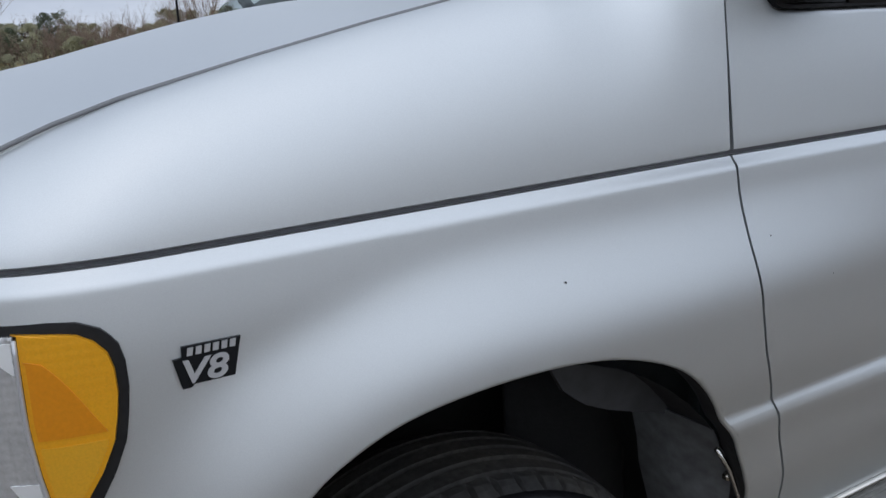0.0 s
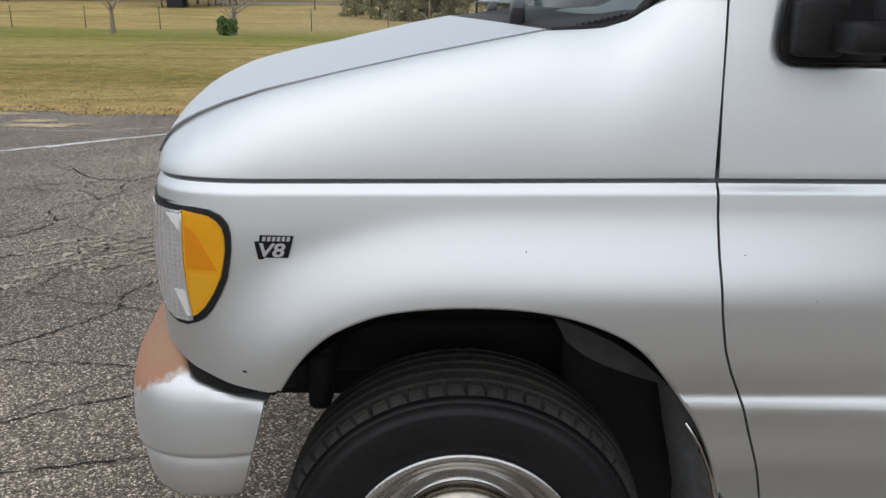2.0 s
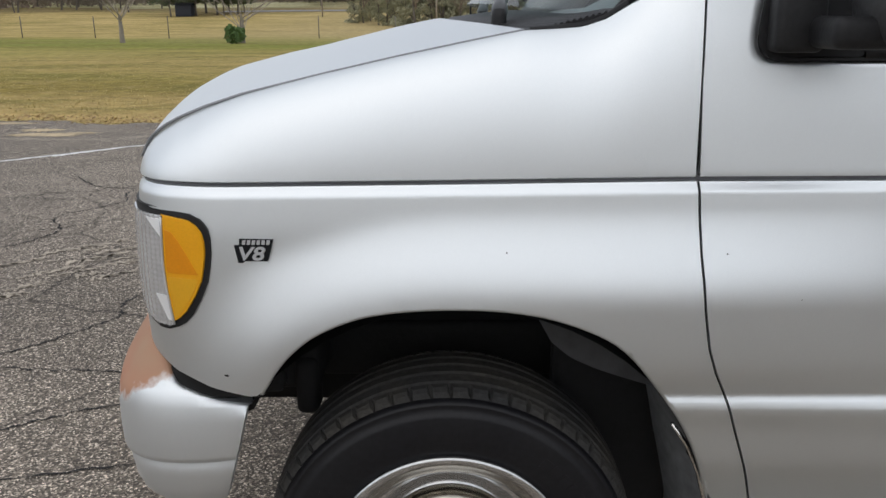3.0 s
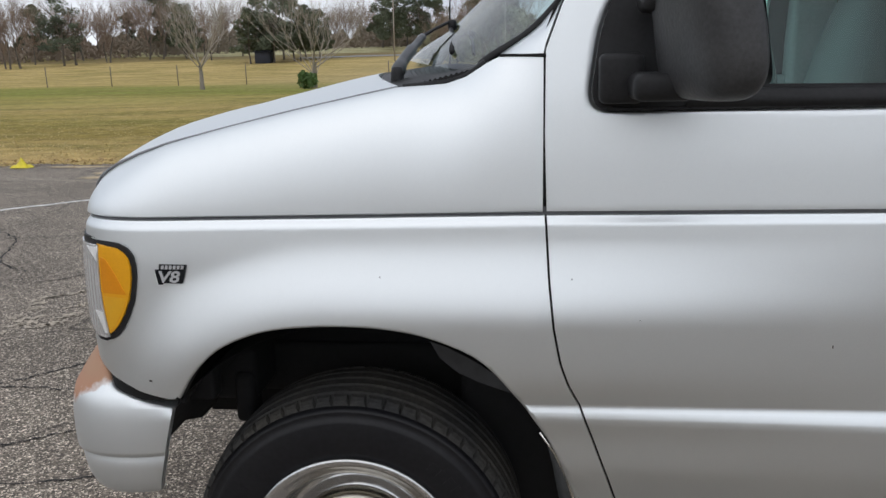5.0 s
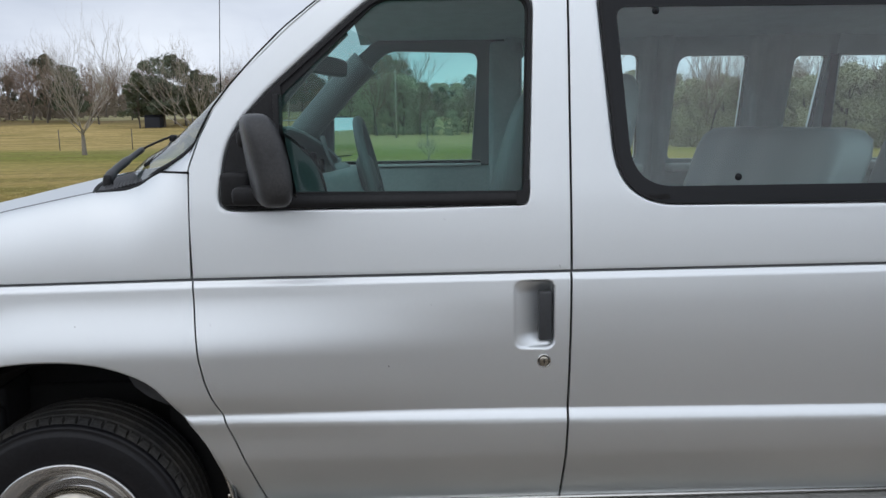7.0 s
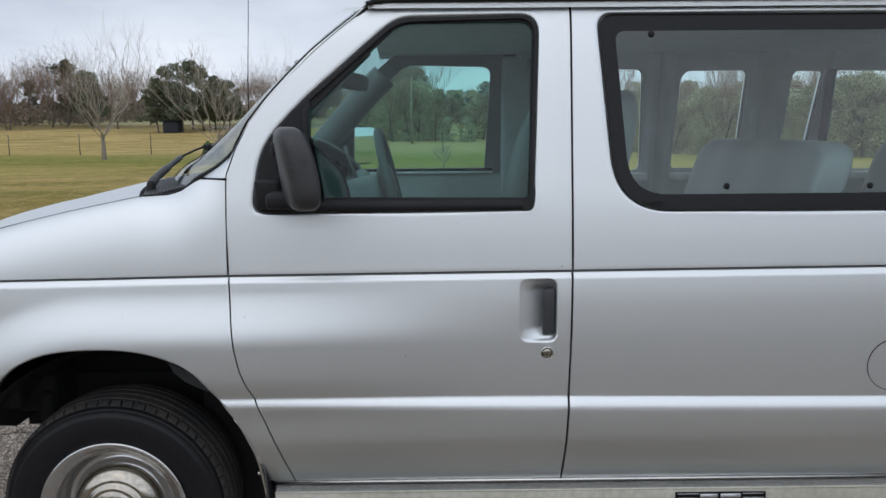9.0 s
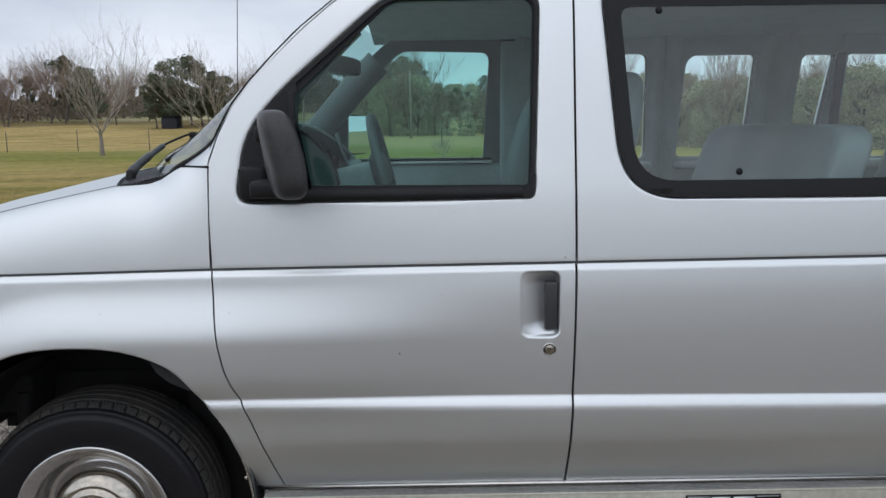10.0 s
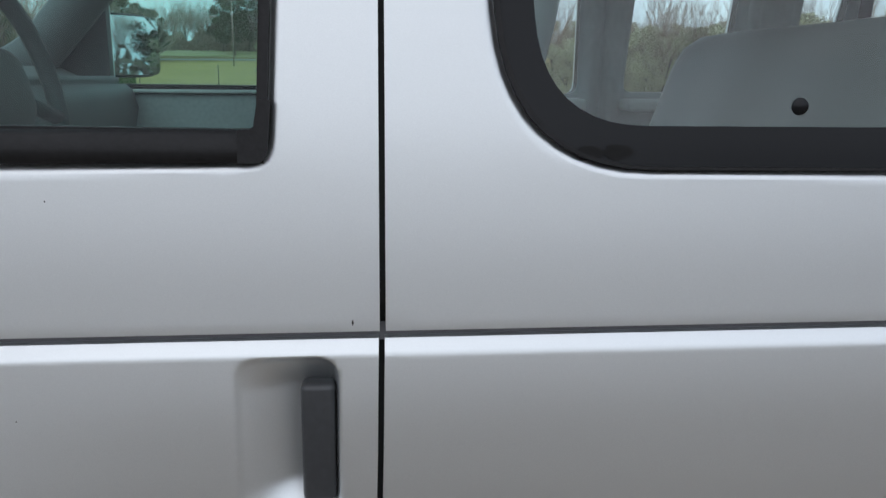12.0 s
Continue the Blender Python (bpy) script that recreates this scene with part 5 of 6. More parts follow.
def seat(y0, dx):
    """A front bucket seat with a tall back."""
    def bend(p):
        return Vector((1.36 + dx + p.x + 0.30 * (p.z + 0.36) * 0.9, y0 + p.y * (1 - 0.12 * smooth(0.0, 0.4, p.z)), 1.36 + p.z))
    back = part("front_seat", rounded_box((0.085, 0.25, 0.41), 3.4, 36, 24, bend), VINYL, van, "grey bucket seat")
    part("seat_cushion", rounded_box((0.26, 0.26, 0.10), 4, 36, 18, lambda p: Vector((1.18 + dx + p.x, y0 + p.y, 0.96 + p.z))), VINYL, back)
    part("seat_base", box((1.0, y0 - 0.2, 0.62), (1.4, y0 + 0.2, 0.88), 0.02), DASH, back)


seat(0.52, 0.20)
seat(1.46, 0.06)


def bench(x0):
    def bend(p):
        soft = 0.012 * math.sin(math.pi * min(1, max(0, (p.y + 0.6) / 1.2)) * 3) ** 2 * (p.x < 0)
        return Vector((x0 + p.x + soft + 0.33 * (p.z + 0.3), 0.74 + p.y, 1.268 + p.z))
    back = part("bench_seat", rounded_box((0.070, 0.62, 0.315), 9, 72, 30, bend), VINYL, van, "grey vinyl bench seat")
    part("seat_cushion", rounded_box((0.26, 0.60, 0.09), 7, 40, 14, lambda p: Vector((x0 - 0.22 + p.x, 0.76 + p.y, 0.98 + p.z))), VINYL, back)
    for y in (0.4, 1.2):
        part("bench_leg", box((x0 - 0.35, y - 0.03, 0.62), (x0 - 0.05, y + 0.03, 0.90), 0.01), DASH, back)


for x0 in (2.22, 3.07, 3.91):
    bench(x0)
part("b_pillar_trim", box((1.445, 1.80, 0.70), (1.605, 1.925, 2.01), 0.02), TRIM_GREY, van)
part("belt_pillar", tube([(2.80, 1.86, 1.98), (2.80, 1.84, 1.30)], 0.022, 8), TRIM_GREY, van)
part("seat_belt", sheet([[(3.155, 1.80, 1.93), (3.200, 1.80, 1.93)], [(3.120, 1.78, 1.62), (3.168, 1.78, 1.62)], [(3.085, 1.76, 1.30), (3.135, 1.76, 1.30)]]), BLACK_TRIM, van, "dark seat belt webbing")
part("belt_clip", box((1.748, 1.80, 1.875), (1.795, 1.83, 1.925), 0.006), DASH, van)

# ---- ground ----
def ground_z(x, y):
    """The field climbs gently away from the car park."""
    z = 0.00042 * max(0.0, y - 52.0) ** 2 if y < 150 else 4.03 + 0.02 * (y - 150)
    return min(z, 14.0) + (0.02 * math.sin(x * 0.21) * math.sin(y * 0.17) if y > 11 else 0.0)


def edge_y(x):
    """Where the asphalt ends, uneven."""
    return 10.25 - 0.055 * (x + 5.0) + 0.16 * math.sin(x * 1.7) + 0.10 * math.sin(x * 4.3 + 1) + 0.05 * math.sin(x * 11.0)


def node_grass():
    m = bpy.data.materials.new("winter_grass")
    m.use_nodes = True
    n, l = m.node_tree.nodes, m.node_tree.links
    b = n["Principled BSDF"]
    b.inputs["Roughness"].default_value, b.inputs["Specular IOR Level"].default_value = 0.95, 0.1
    co, sep = n.new("ShaderNodeTexCoord"), n.new("ShaderNodeSeparateXYZ")
    l.new(co.outputs["Object"], sep.inputs[0])
    wob = n.new("ShaderNodeTexNoise")
    wob.inputs["Scale"].default_value, wob.inputs["Detail"].default_value = 0.09, 4.0
    mp = n.new("ShaderNodeMapping")
    mp.inputs["Scale"].default_value = (0.35, 1.0, 1.0)
    l.new(co.outputs["Object"], mp.inputs["Vector"])
    l.new(mp.outputs["Vector"], wob.inputs["Vector"])
    add = n.new("ShaderNodeMath")
    add.operation = "MULTIPLY_ADD"
    add.inputs[1].default_value = 22.0
    l.new(wob.outputs["Fac"], add.inputs[0])
    l.new(sep.outputs["Y"], add.inputs[2])
    mr = n.new("ShaderNodeMapRange")
    mr.inputs["From Min"].default_value, mr.inputs["From Max"].default_value = 11.0, 171.0
    l.new(add.outputs[0], mr.inputs["Value"])
    ramp = n.new("ShaderNodeValToRGB")
    els = ramp.color_ramp.elements
    els[0].position, els[0].color = 0.0, (0.50, 0.36, 0.16, 1)
    els[1].position, els[1].color = 1.0, (0.40, 0.37, 0.22, 1)
    for y, c in ((13, (0.46, 0.325, 0.13)), (15.5, (0.25, 0.19, 0.053)), (19, (0.29, 0.232, 0.064)), (24, (0.42, 0.312, 0.118)), (31, (0.36, 0.292, 0.095)), (37, (0.28, 0.258, 0.064)), (42, (0.215, 0.232, 0.047)), (54, (0.26, 0.255, 0.060)),
                 (62, (0.47, 0.350, 0.135)), (118, (0.49, 0.365, 0.15)), (127, (0.19, 0.140, 0.075)), (133, (0.19, 0.145, 0.075)), (138, (0.42, 0.40, 0.25))):
        e = els.new(y / 160)
        e.color = (*c, 1)
    l.new(mr.outputs["Result"], ramp.inputs["Fac"])
    f = n.new("ShaderNodeTexNoise")
    f.inputs["Scale"].default_value, f.inputs["Detail"].default_value, f.inputs["Roughness"].default_value = 2.2, 9.0, 0.75
    l.new(co.outputs["Object"], f.inputs["Vector"])
    k = n.new("ShaderNodeMapRange")
    k.inputs["From Min"].default_value, k.inputs["From Max"].default_value = 0.28, 0.72
    k.inputs["To Min"].default_value, k.inputs["To Max"].default_value = 0.45, 1.45
    l.new(f.outputs["Fac"], k.inputs["Value"])
    mu = n.new("ShaderNodeMixRGB")
    mu.blend_type = "MULTIPLY"
    mu.inputs[0].default_value = 1.0
    # green and bare tufts over the broad bands
    tuft = n.new("ShaderNodeTexNoise")
    tuft.inputs["Scale"].default_value, tuft.inputs["Detail"].default_value, tuft.inputs["Roughness"].default_value = 0.42, 7.0, 0.7
    l.new(mp.outputs["Vector"], tuft.inputs["Vector"])
    tr = n.new("ShaderNodeMapRange")
    tr.inputs["From Min"].default_value, tr.inputs["From Max"].default_value = 0.43, 0.62
    tr.inputs["To Max"].default_value = 0.75
    l.new(tuft.outputs["Fac"], tr.inputs["Value"])
    tm = n.new("ShaderNodeMixRGB")
    tm.inputs[2].default_value = (0.185, 0.165, 0.042, 1)
    l.new(tr.outputs["Result"], tm.inputs[0])
    l.new(ramp.outputs["Color"], tm.inputs[1])
    bald = n.new("ShaderNodeTexNoise")
    bald.inputs["Scale"].default_value, bald.inputs["Detail"].default_value, bald.inputs["Roughness"].default_value = 1.1, 8.0, 0.75
    l.new(mp.outputs["Vector"], bald.inputs["Vector"])
    br = n.new("ShaderNodeMapRange")
    br.inputs["From Min"].default_value, br.inputs["From Max"].default_value = 0.55, 0.75
    br.inputs["To Max"].default_value = 0.8
    l.new(bald.outputs["Fac"], br.inputs["Value"])
    bl = n.new("ShaderNodeMixRGB")
    bl.inputs[2].default_value = (0.52, 0.40, 0.20, 1)
    l.new(br.outputs["Result"], bl.inputs[0])
    # drier grass towards the rise beyond the van
    dry, dm = n.new("ShaderNodeMapRange"), n.new("ShaderNodeMixRGB")
    dry.inputs["From Min"].default_value, dry.inputs["From Max"].default_value, dry.inputs["To Max"].default_value = -26.0, -10.0, 0.72
    dm.inputs[2].default_value = (0.43, 0.335, 0.165, 1)
    l.new(sep.outputs["X"], dry.inputs["Value"])
    far_y, both = n.new("ShaderNodeMapRange"), n.new("ShaderNodeMath")
    far_y.inputs["From Min"].default_value, far_y.inputs["From Max"].default_value = 42.0, 62.0
    both.operation = "MULTIPLY"
    l.new(sep.outputs["Y"], far_y.inputs["Value"])
    l.new(dry.outputs["Result"], both.inputs[0])
    l.new(far_y.outputs["Result"], both.inputs[1])
    l.new(both.outputs[0], dm.inputs[0])
    l.new(tm.outputs["Color"], dm.inputs[1])
    l.new(dm.outputs["Color"], bl.inputs[1])
    l.new(bl.outputs["Color"], mu.inputs[1])
    l.new(k.outputs["Result"], mu.inputs[2])
    l.new(mu.outputs["Color"], b.inputs["Base Color"])
    bp = n.new("ShaderNodeBump")
    bp.inputs["Strength"].default_value, bp.inputs["Distance"].default_value = 0.6, 0.06
    l.new(f.outputs["Fac"], bp.inputs["Height"])
    l.new(bp.outputs["Normal"], b.inputs["Normal"])
    return m


def node_asphalt():
    m = bpy.data.materials.new("worn_asphalt")
    m.use_nodes = True
    n, l = m.node_tree.nodes, m.node_tree.links
    b = n["Principled BSDF"]
    b.inputs["Roughness"].default_value, b.inputs["Specular IOR Level"].default_value = 0.85, 0.3
    co = n.new("ShaderNodeTexCoord")

    def noise_at(scale, detail, rough=0.6):
        t = n.new("ShaderNodeTexNoise")
        t.inputs["Scale"].default_value, t.inputs["Detail"].default_value, t.inputs["Roughness"].default_value = scale, detail, rough
        l.new(co.outputs["Object"], t.inputs["Vector"])
        return t
    stones = n.new("ShaderNodeTexVoronoi")
    stones.inputs["Scale"].default_value = 150.0
    l.new(co.outputs["Object"], stones.inputs["Vector"])
    grey = n.new("ShaderNodeSeparateXYZ")
    l.new(stones.outputs["Color"], grey.inputs[0])
    ramp = n.new("ShaderNodeValToRGB")
    els = ramp.color_ramp.elements
    els[0].position, els[0].color = 0.0, (0.066, 0.056, 0.046, 1)
    els[1].position, els[1].color = 1.0, (0.88, 0.77, 0.64, 1)
    for pos, c in ((0.40, (0.118, 0.100, 0.081)), (0.68, (0.222, 0.187, 0.150)), (0.88, (0.42, 0.360, 0.290))):
        e = els.new(pos)
        e.color = (*c, 1)
    l.new(grey.outputs["X"], ramp.inputs["Fac"])
    big = noise_at(0.55, 6.0)
    k = n.new("ShaderNodeMapRange")
    k.inputs["From Min"].default_value, k.inputs["From Max"].default_value = 0.3, 0.7
    k.inputs["To Min"].default_value, k.inputs["To Max"].default_value = 0.72, 1.35
    l.new(big.outputs["Fac"], k.inputs["Value"])
    mu = n.new("ShaderNodeMixRGB")
    mu.blend_type = "MULTIPLY"
    mu.inputs[0].default_value = 1.0
    l.new(ramp.outputs["Color"], mu.inputs[1])
    l.new(k.outputs["Result"], mu.inputs[2])
    # fine crazing between large cells
    warp = noise_at(2.4, 5.0)
    mixv = n.new("ShaderNodeMixRGB")
    mixv.inputs[0].default_value = 0.22
    l.new(co.outputs["Object"], mixv.inputs[1])
    l.new(warp.outputs["Color"], mixv.inputs[2])
    cells = n.new("ShaderNodeTexVoronoi")
    cells.feature = "DISTANCE_TO_EDGE"
    cells.inputs["Scale"].default_value = 0.85
    l.new(mixv.outputs["Color"], cells.inputs["Vector"])
    cr = n.new("ShaderNodeMapRange")
    cr.inputs["From Min"].default_value, cr.inputs["From Max"].default_value = 0.002, 0.010
    cr.inputs["To Min"].default_value = 0.45
    l.new(cells.outputs["Distance"], cr.inputs["Value"])
    mu2 = n.new("ShaderNodeMixRGB")
    mu2.blend_type = "MULTIPLY"
    mu2.inputs[0].default_value = 1.0
    l.new(mu.outputs["Color"], mu2.inputs[1])
    l.new(cr.outputs["Result"], mu2.inputs[2])
    l.new(mu2.outputs["Color"], b.inputs["Base Color"])
    bp = n.new("ShaderNodeBump")
    bp.inputs["Strength"].default_value, bp.inputs["Distance"].default_value = 0.7, 0.006
    l.new(stones.outputs["Distance"], bp.inputs["Height"])
    l.new(bp.outputs["Normal"], b.inputs["Normal"])
    return m


GRASS, ASPHALT = node_grass(), node_asphalt()
CRACK = material("crack_dirt", (0.020, 0.019, 0.018), 0.95, 0, 0, 0.4, 60.0, 0.3)
LINE = material("worn_line_paint", (0.78, 0.77, 0.74), 0.8, 0, 0, 0.6, 160.0, 0.9, 0.0, (0.34, 0.32, 0.30))
FADED = material("faded_line_paint", (0.50, 0.43, 0.34), 0.9, 0, 0, 0.7, 110.0, 0.95, 0.0, (0.27, 0.235, 0.19))
SAND = material("washed_sand", (0.58, 0.46, 0.29), 0.95, 0, 0, 0.5, 30.0, 0.6, 0.2)
xs = sorted({round(float(v), 2) for v in np.concatenate([np.linspace(-40, 40, 41), np.linspace(-300, 300, 31), np.linspace(-2500, 2500, 11)])})
ys = sorted({round(float(v), 2) for v in np.concatenate([np.linspace(8, 60, 40), np.linspace(60, 200, 36), np.linspace(200, 2500, 8), np.linspace(-2500, 8, 6)])})
bm = sheet([[Vector((x, y, ground_z(x, y) - (0.006 if y < 14 else 0.0))) for x in xs] for y in ys])
tagged(part("ground", bm, GRASS), "dry brown and green winter grass of a wide field", "grass", kind="structure")
ax = sorted({round(float(v), 2) for v in np.concatenate([np.linspace(-14, 6, 161), np.linspace(-120, 120, 41)])})
bm = sheet([[Vector((x, -60, 0)) for x in ax], [Vector((x, 8.5, 0.0)) for x in ax], [Vector((x, edge_y(x) - 0.12, 0.0)) for x in ax], [Vector((x, edge_y(x), -0.007)) for x in ax]])
lot = tagged(part("asphalt_lot", bm, ASPHALT), "worn cracked grey asphalt with exposed stones", "asphalt", kind="structure")


def ribbon(points, width, z, mat, name, wob=0.3, n=6):
    """A flat uneven band on the asphalt along a line."""
    pts = curve([(x, y, z) for x, y in points], n)
    rows = []
    for i, p in enumerate(pts):
        d = (pts[min(i + 1, len(pts) - 1)] - pts[max(i - 1, 0)]).normalized()
        s = Vector((-d.y, d.x, 0))
        j = s * random.uniform(-1, 1) * width * wob * 1.6
        w = width * random.uniform(1 - wob, 1 + wob) / 2
        rows.append([p + j - s * w, p + j + s * w])
    return part(name, sheet(rows), mat, lot, smooth=False)


for pts, w in (([(-1.50, 3.05), (-1.62, 2.82), (-1.70, 2.62), (-1.66, 2.42), (-1.78, 2.20), (-1.93, 2.02), (-2.10, 1.83), (-2.4, 1.72)], 0.016),
               ([(-3.2, 1.90), (-2.4, 1.80), (-1.9, 1.795), (-1.65, 1.775), (-1.35, 1.755), (-0.9, 1.75)], 0.013),
               ([(-2.55, 5.9), (-2.75, 5.4), (-2.65, 5.0), (-2.95, 4.5), (-2.75, 4.1), (-2.9, 3.7), (-3.4, 3.45)], 0.018),
               ([(-2.1, 4.8), (-2.35, 4.55), (-2.65, 4.25), (-2.9, 4.1)], 0.014), ([(-3.6, 6.2), (-3.2, 5.7), (-2.9, 5.55), (-2.4, 5.5), (-1.9, 5.6)], 0.016),
               ([(-1.2, 1.5), (-1.45, 1.38), (-1.7, 1.22), (-2.0, 1.15)], 0.012), ([(-1.0, 1.05), (-1.4, 0.95), (-1.7, 0.92)], 0.011), ([(-4.6, 5.4), (-4.1, 5.0), (-3.7, 4.2), (-3.3, 3.9)], 0.018),
               ([(-1.25, 2.9), (-1.5, 3.05), (-1.8, 3.35), (-2.3, 3.5)], 0.012)):
    ribbon(pts, w * 0.7, 0.004, CRACK, "crack", 0.75, 12)
ribbon([(-6.6, 5.05), (-5.2, 6.40), (-4.27, 7.31), (-3.55, 8.02), (-2.4, 9.1)], 0.085, 0.0045, LINE, "parking_line", 0.12, 14)
for k in range(8):
    for j in range(9):
        u = random.uniform(0, 1)
        x0, y0, far_u = -2.85 + 1.05 * u, 2.32 + 0.90 * u + 0.135 * k, random.uniform(0.06, 0.20)
        ribbon([(x0, y0), (x0 + 0.38 * far_u, y0 + 0.33 * far_u), (x0 + 0.76 * far_u, y0 + 0.65 * far_u)], random.uniform(0.018, 0.048), 0.0048, FADED, "faded_line", 0.6, 5)
FRESH = material("white_line_paint", (0.80, 0.79, 0.77), 0.7, 0, 0, 0.3, 160.0, 0.4, 0.0, (0.55, 0.54, 0.52))
ribbon([(-4.29, 7.21), (-4.05, 7.49), (-3.77, 7.80)], 0.075, 0.0049, FRESH, "line_patch", 0.15, 10)
ribbon([(-7.2, 8.95), (-5.5, 8.55), (-4.4, 8.46), (-3.55, 8.81), (-2.6, 9.2)], 0.045, 0.0042, FADED, "faded_line", 0.6, 16)
for px, py, rx, ry in ((-5.15, 8.86, 0.52, 0.17), (-5.42, 9.28, 0.30, 0.16), (-4.75, 9.02, 0.26, 0.07), (-6.3, 10.0, 0.6, 0.12)):
    bm = bmesh.new()
    bm.faces.new([bm.verts.new((px + rx * math.cos(a) * random.uniform(0.6, 1.15), py + ry * math.sin(a) * random.uniform(0.5, 1.25), 0.005)) for a in np.linspace(0, 2 * math.pi, 60)[:-1]])
    part("sand_patch", bm, SAND, lot, smooth=False)

# ---- dead leaves along the asphalt's edge ----
LITTER = material("dead_leaves", (0.36, 0.24, 0.12), 0.9, 0, 0, 0.5, 6.0, 0.9, 0.0, (0.20, 0.135, 0.07))
verts, faces = [], []
for k in range(2600):
    x = random.uniform(-15, 2)
    y = edge_y(x) + random.gauss(0.12, 0.30)
    a, q = random.uniform(0, math.pi), random.uniform(0.012, 0.034)
    z = ground_z(x, y) + random.uniform(0.004, 0.02)
    i = len(verts)
    verts += [(x - q * math.cos(a), y - q * math.sin(a), z), (x + q * 0.5 * math.sin(a), y - q * 0.5 * math.cos(a), z + random.uniform(0, 0.02)), (x + q * math.cos(a), y + q * math.sin(a), z + random.uniform(0, 0.015)), (x - q * 0.5 * math.sin(a), y + q * 0.5 * math.cos(a), z)]
    faces.append((i, i + 1, i + 2, i + 3))
me = bpy.data.meshes.new("leaf_litter")
me.from_pydata(verts, [], faces)
me.materials.append(LITTER)
tagged(new("leaf_litter", me), "brown dead leaves strewn along the asphalt's ragged edge", "leaves", kind="stuff")

# ---- grass blades near the car park ----
STRAW = material("straw_blades", (0.62, 0.47, 0.23), 0.9, 0, 0, 0.4, 3.0, 0.9, 0.0, (0.42, 0.36, 0.13))
verts, faces = [], []
for k in range(36000):
    x = random.uniform(-17, 3)
    y = edge_y(x) - 0.08 + 20.0 * random.random() ** 2.1
    if y > 10.4 and random.random() < 0.2:
        continue
    h = random.uniform(0.015, 0.042) * (1.0 if y > 10.6 else 0.8)
    a, lean = random.uniform(0, math.pi), random.uniform(-0.06, 0.06)
    w = random.uniform(0.006, 0.016)
    z = ground_z(x, y) - 0.01
    i = len(verts)
    verts += [(x - w * math.cos(a), y - w * math.sin(a), z), (x + w * math.cos(a), y + w * math.sin(a), z), (x + lean, y + random.uniform(-0.05, 0.05), z + h)]
    faces.append((i, i + 1, i + 2))
me = bpy.data.meshes.new("grass_blades")
me.from_pydata(verts, [], faces)
me.materials.append(STRAW)
tagged(new("grass_blades", me), "dry straw-coloured grass blades along the asphalt", "grass", kind="stuff")

# ---- trees ----
BARK_PALE = material("pale_bark", (0.36, 0.31, 0.255), 0.9, 0, 0, 0.4, 12.0, 0.7, 0.2, (0.26, 0.23, 0.20))
BARK_GREY = material("grey_bark", (0.27, 0.24, 0.205), 0.9, 0, 0, 0.4, 12.0, 0.7, 0.2, (0.16, 0.14, 0.12))
BARK = material("dark_bark", (0.14, 0.12, 0.10), 0.9, 0, 0, 0.4, 8.0, 0.7, 0.2, (0.055, 0.047, 0.04))
TWIG = material("brown_twigs", (0.26, 0.190, 0.148), 0.9, 0, 0, 0.4, 2.0, 0.9, 0.0, (0.16, 0.124, 0.098))
NEEDLE = material("evergreen_leaves", (0.105, 0.125, 0.072), 0.75, 0, 0, 0.5, 2.0, 0.9, 0.0, (0.055, 0.068, 0.040))
OLIVE = material("olive_leaves", (0.37, 0.365, 0.235), 0.8, 0, 0, 0.4, 2.0, 0.9, 0.0, (0.26, 0.255, 0.165))
SCRUB = material("winter_scrub", (0.25, 0.190, 0.145), 0.9, 0, 0, 0.4, 0.6, 0.9, 0.0, (0.16, 0.145, 0.105))
GREEN = material("bush_leaves", (0.085, 0.155, 0.035), 0.7, 0, 0, 0.5, 6.0, 0.8, 0.0, (0.045, 0.085, 0.02))


def limb(verts, faces, p, d, length, r, depth, rng, spread, droop, sides, twigs):
    """A bent, tapered limb that forks; thin ends become fine blades."""
    n = 3
    pts, q, e = [p.copy()], p.copy(), d.copy()
    for k in range(n):
        e = (e + Vector((rng.uniform(-1, 1), rng.uniform(-1, 1), rng.uniform(-0.6, 1) + droop)) * 0.10).normalized()
        q = q + e * length / n
        pts.append(q.copy())
    ref, base = e.orthogonal().normalized(), len(verts)
    for k, c in enumerate(pts):
        rr = r * (1 - 0.5 * k / n)
        s2 = e.cross(ref)
        for j in range(sides):
            a = 2 * math.pi * j / sides
            verts.append(tuple(c + (ref * math.cos(a) + s2 * math.sin(a)) * rr))
    for k in range(n):
        for j in range(sides):
            a, b = base + k * sides + j, base + k * sides + (j + 1) % sides
            faces.append((a, b, b + sides, a + sides))
    if depth == 0:
        return
    for k in range(twigs[min(depth, len(twigs) - 1)]):
        t = rng.uniform(0.35, 1.0)
        c = pts[min(n, int(t * n + 0.5))]
        v = Vector((rng.uniform(-1, 1), rng.uniform(-1, 1), rng.uniform(-0.25, 0.8))).normalized()
        nd = (e * (1 - spread) + v * spread + Vector((0, 0, 0.22))).normalized()
        limb(verts, faces, c, nd, length * rng.uniform(0.55, 0.85), r * 0.58, depth - 1, rng, spread, droop, 3 if depth < 3 else sides, twigs)


def mesh_of(name, verts, faces, mat, parent):
    me = bpy.data.meshes.new(name)
    me.from_pydata(verts, [], faces)
    me.materials.append(mat)
    ob = new(name, me)
    ob.parent = parent
    return ob


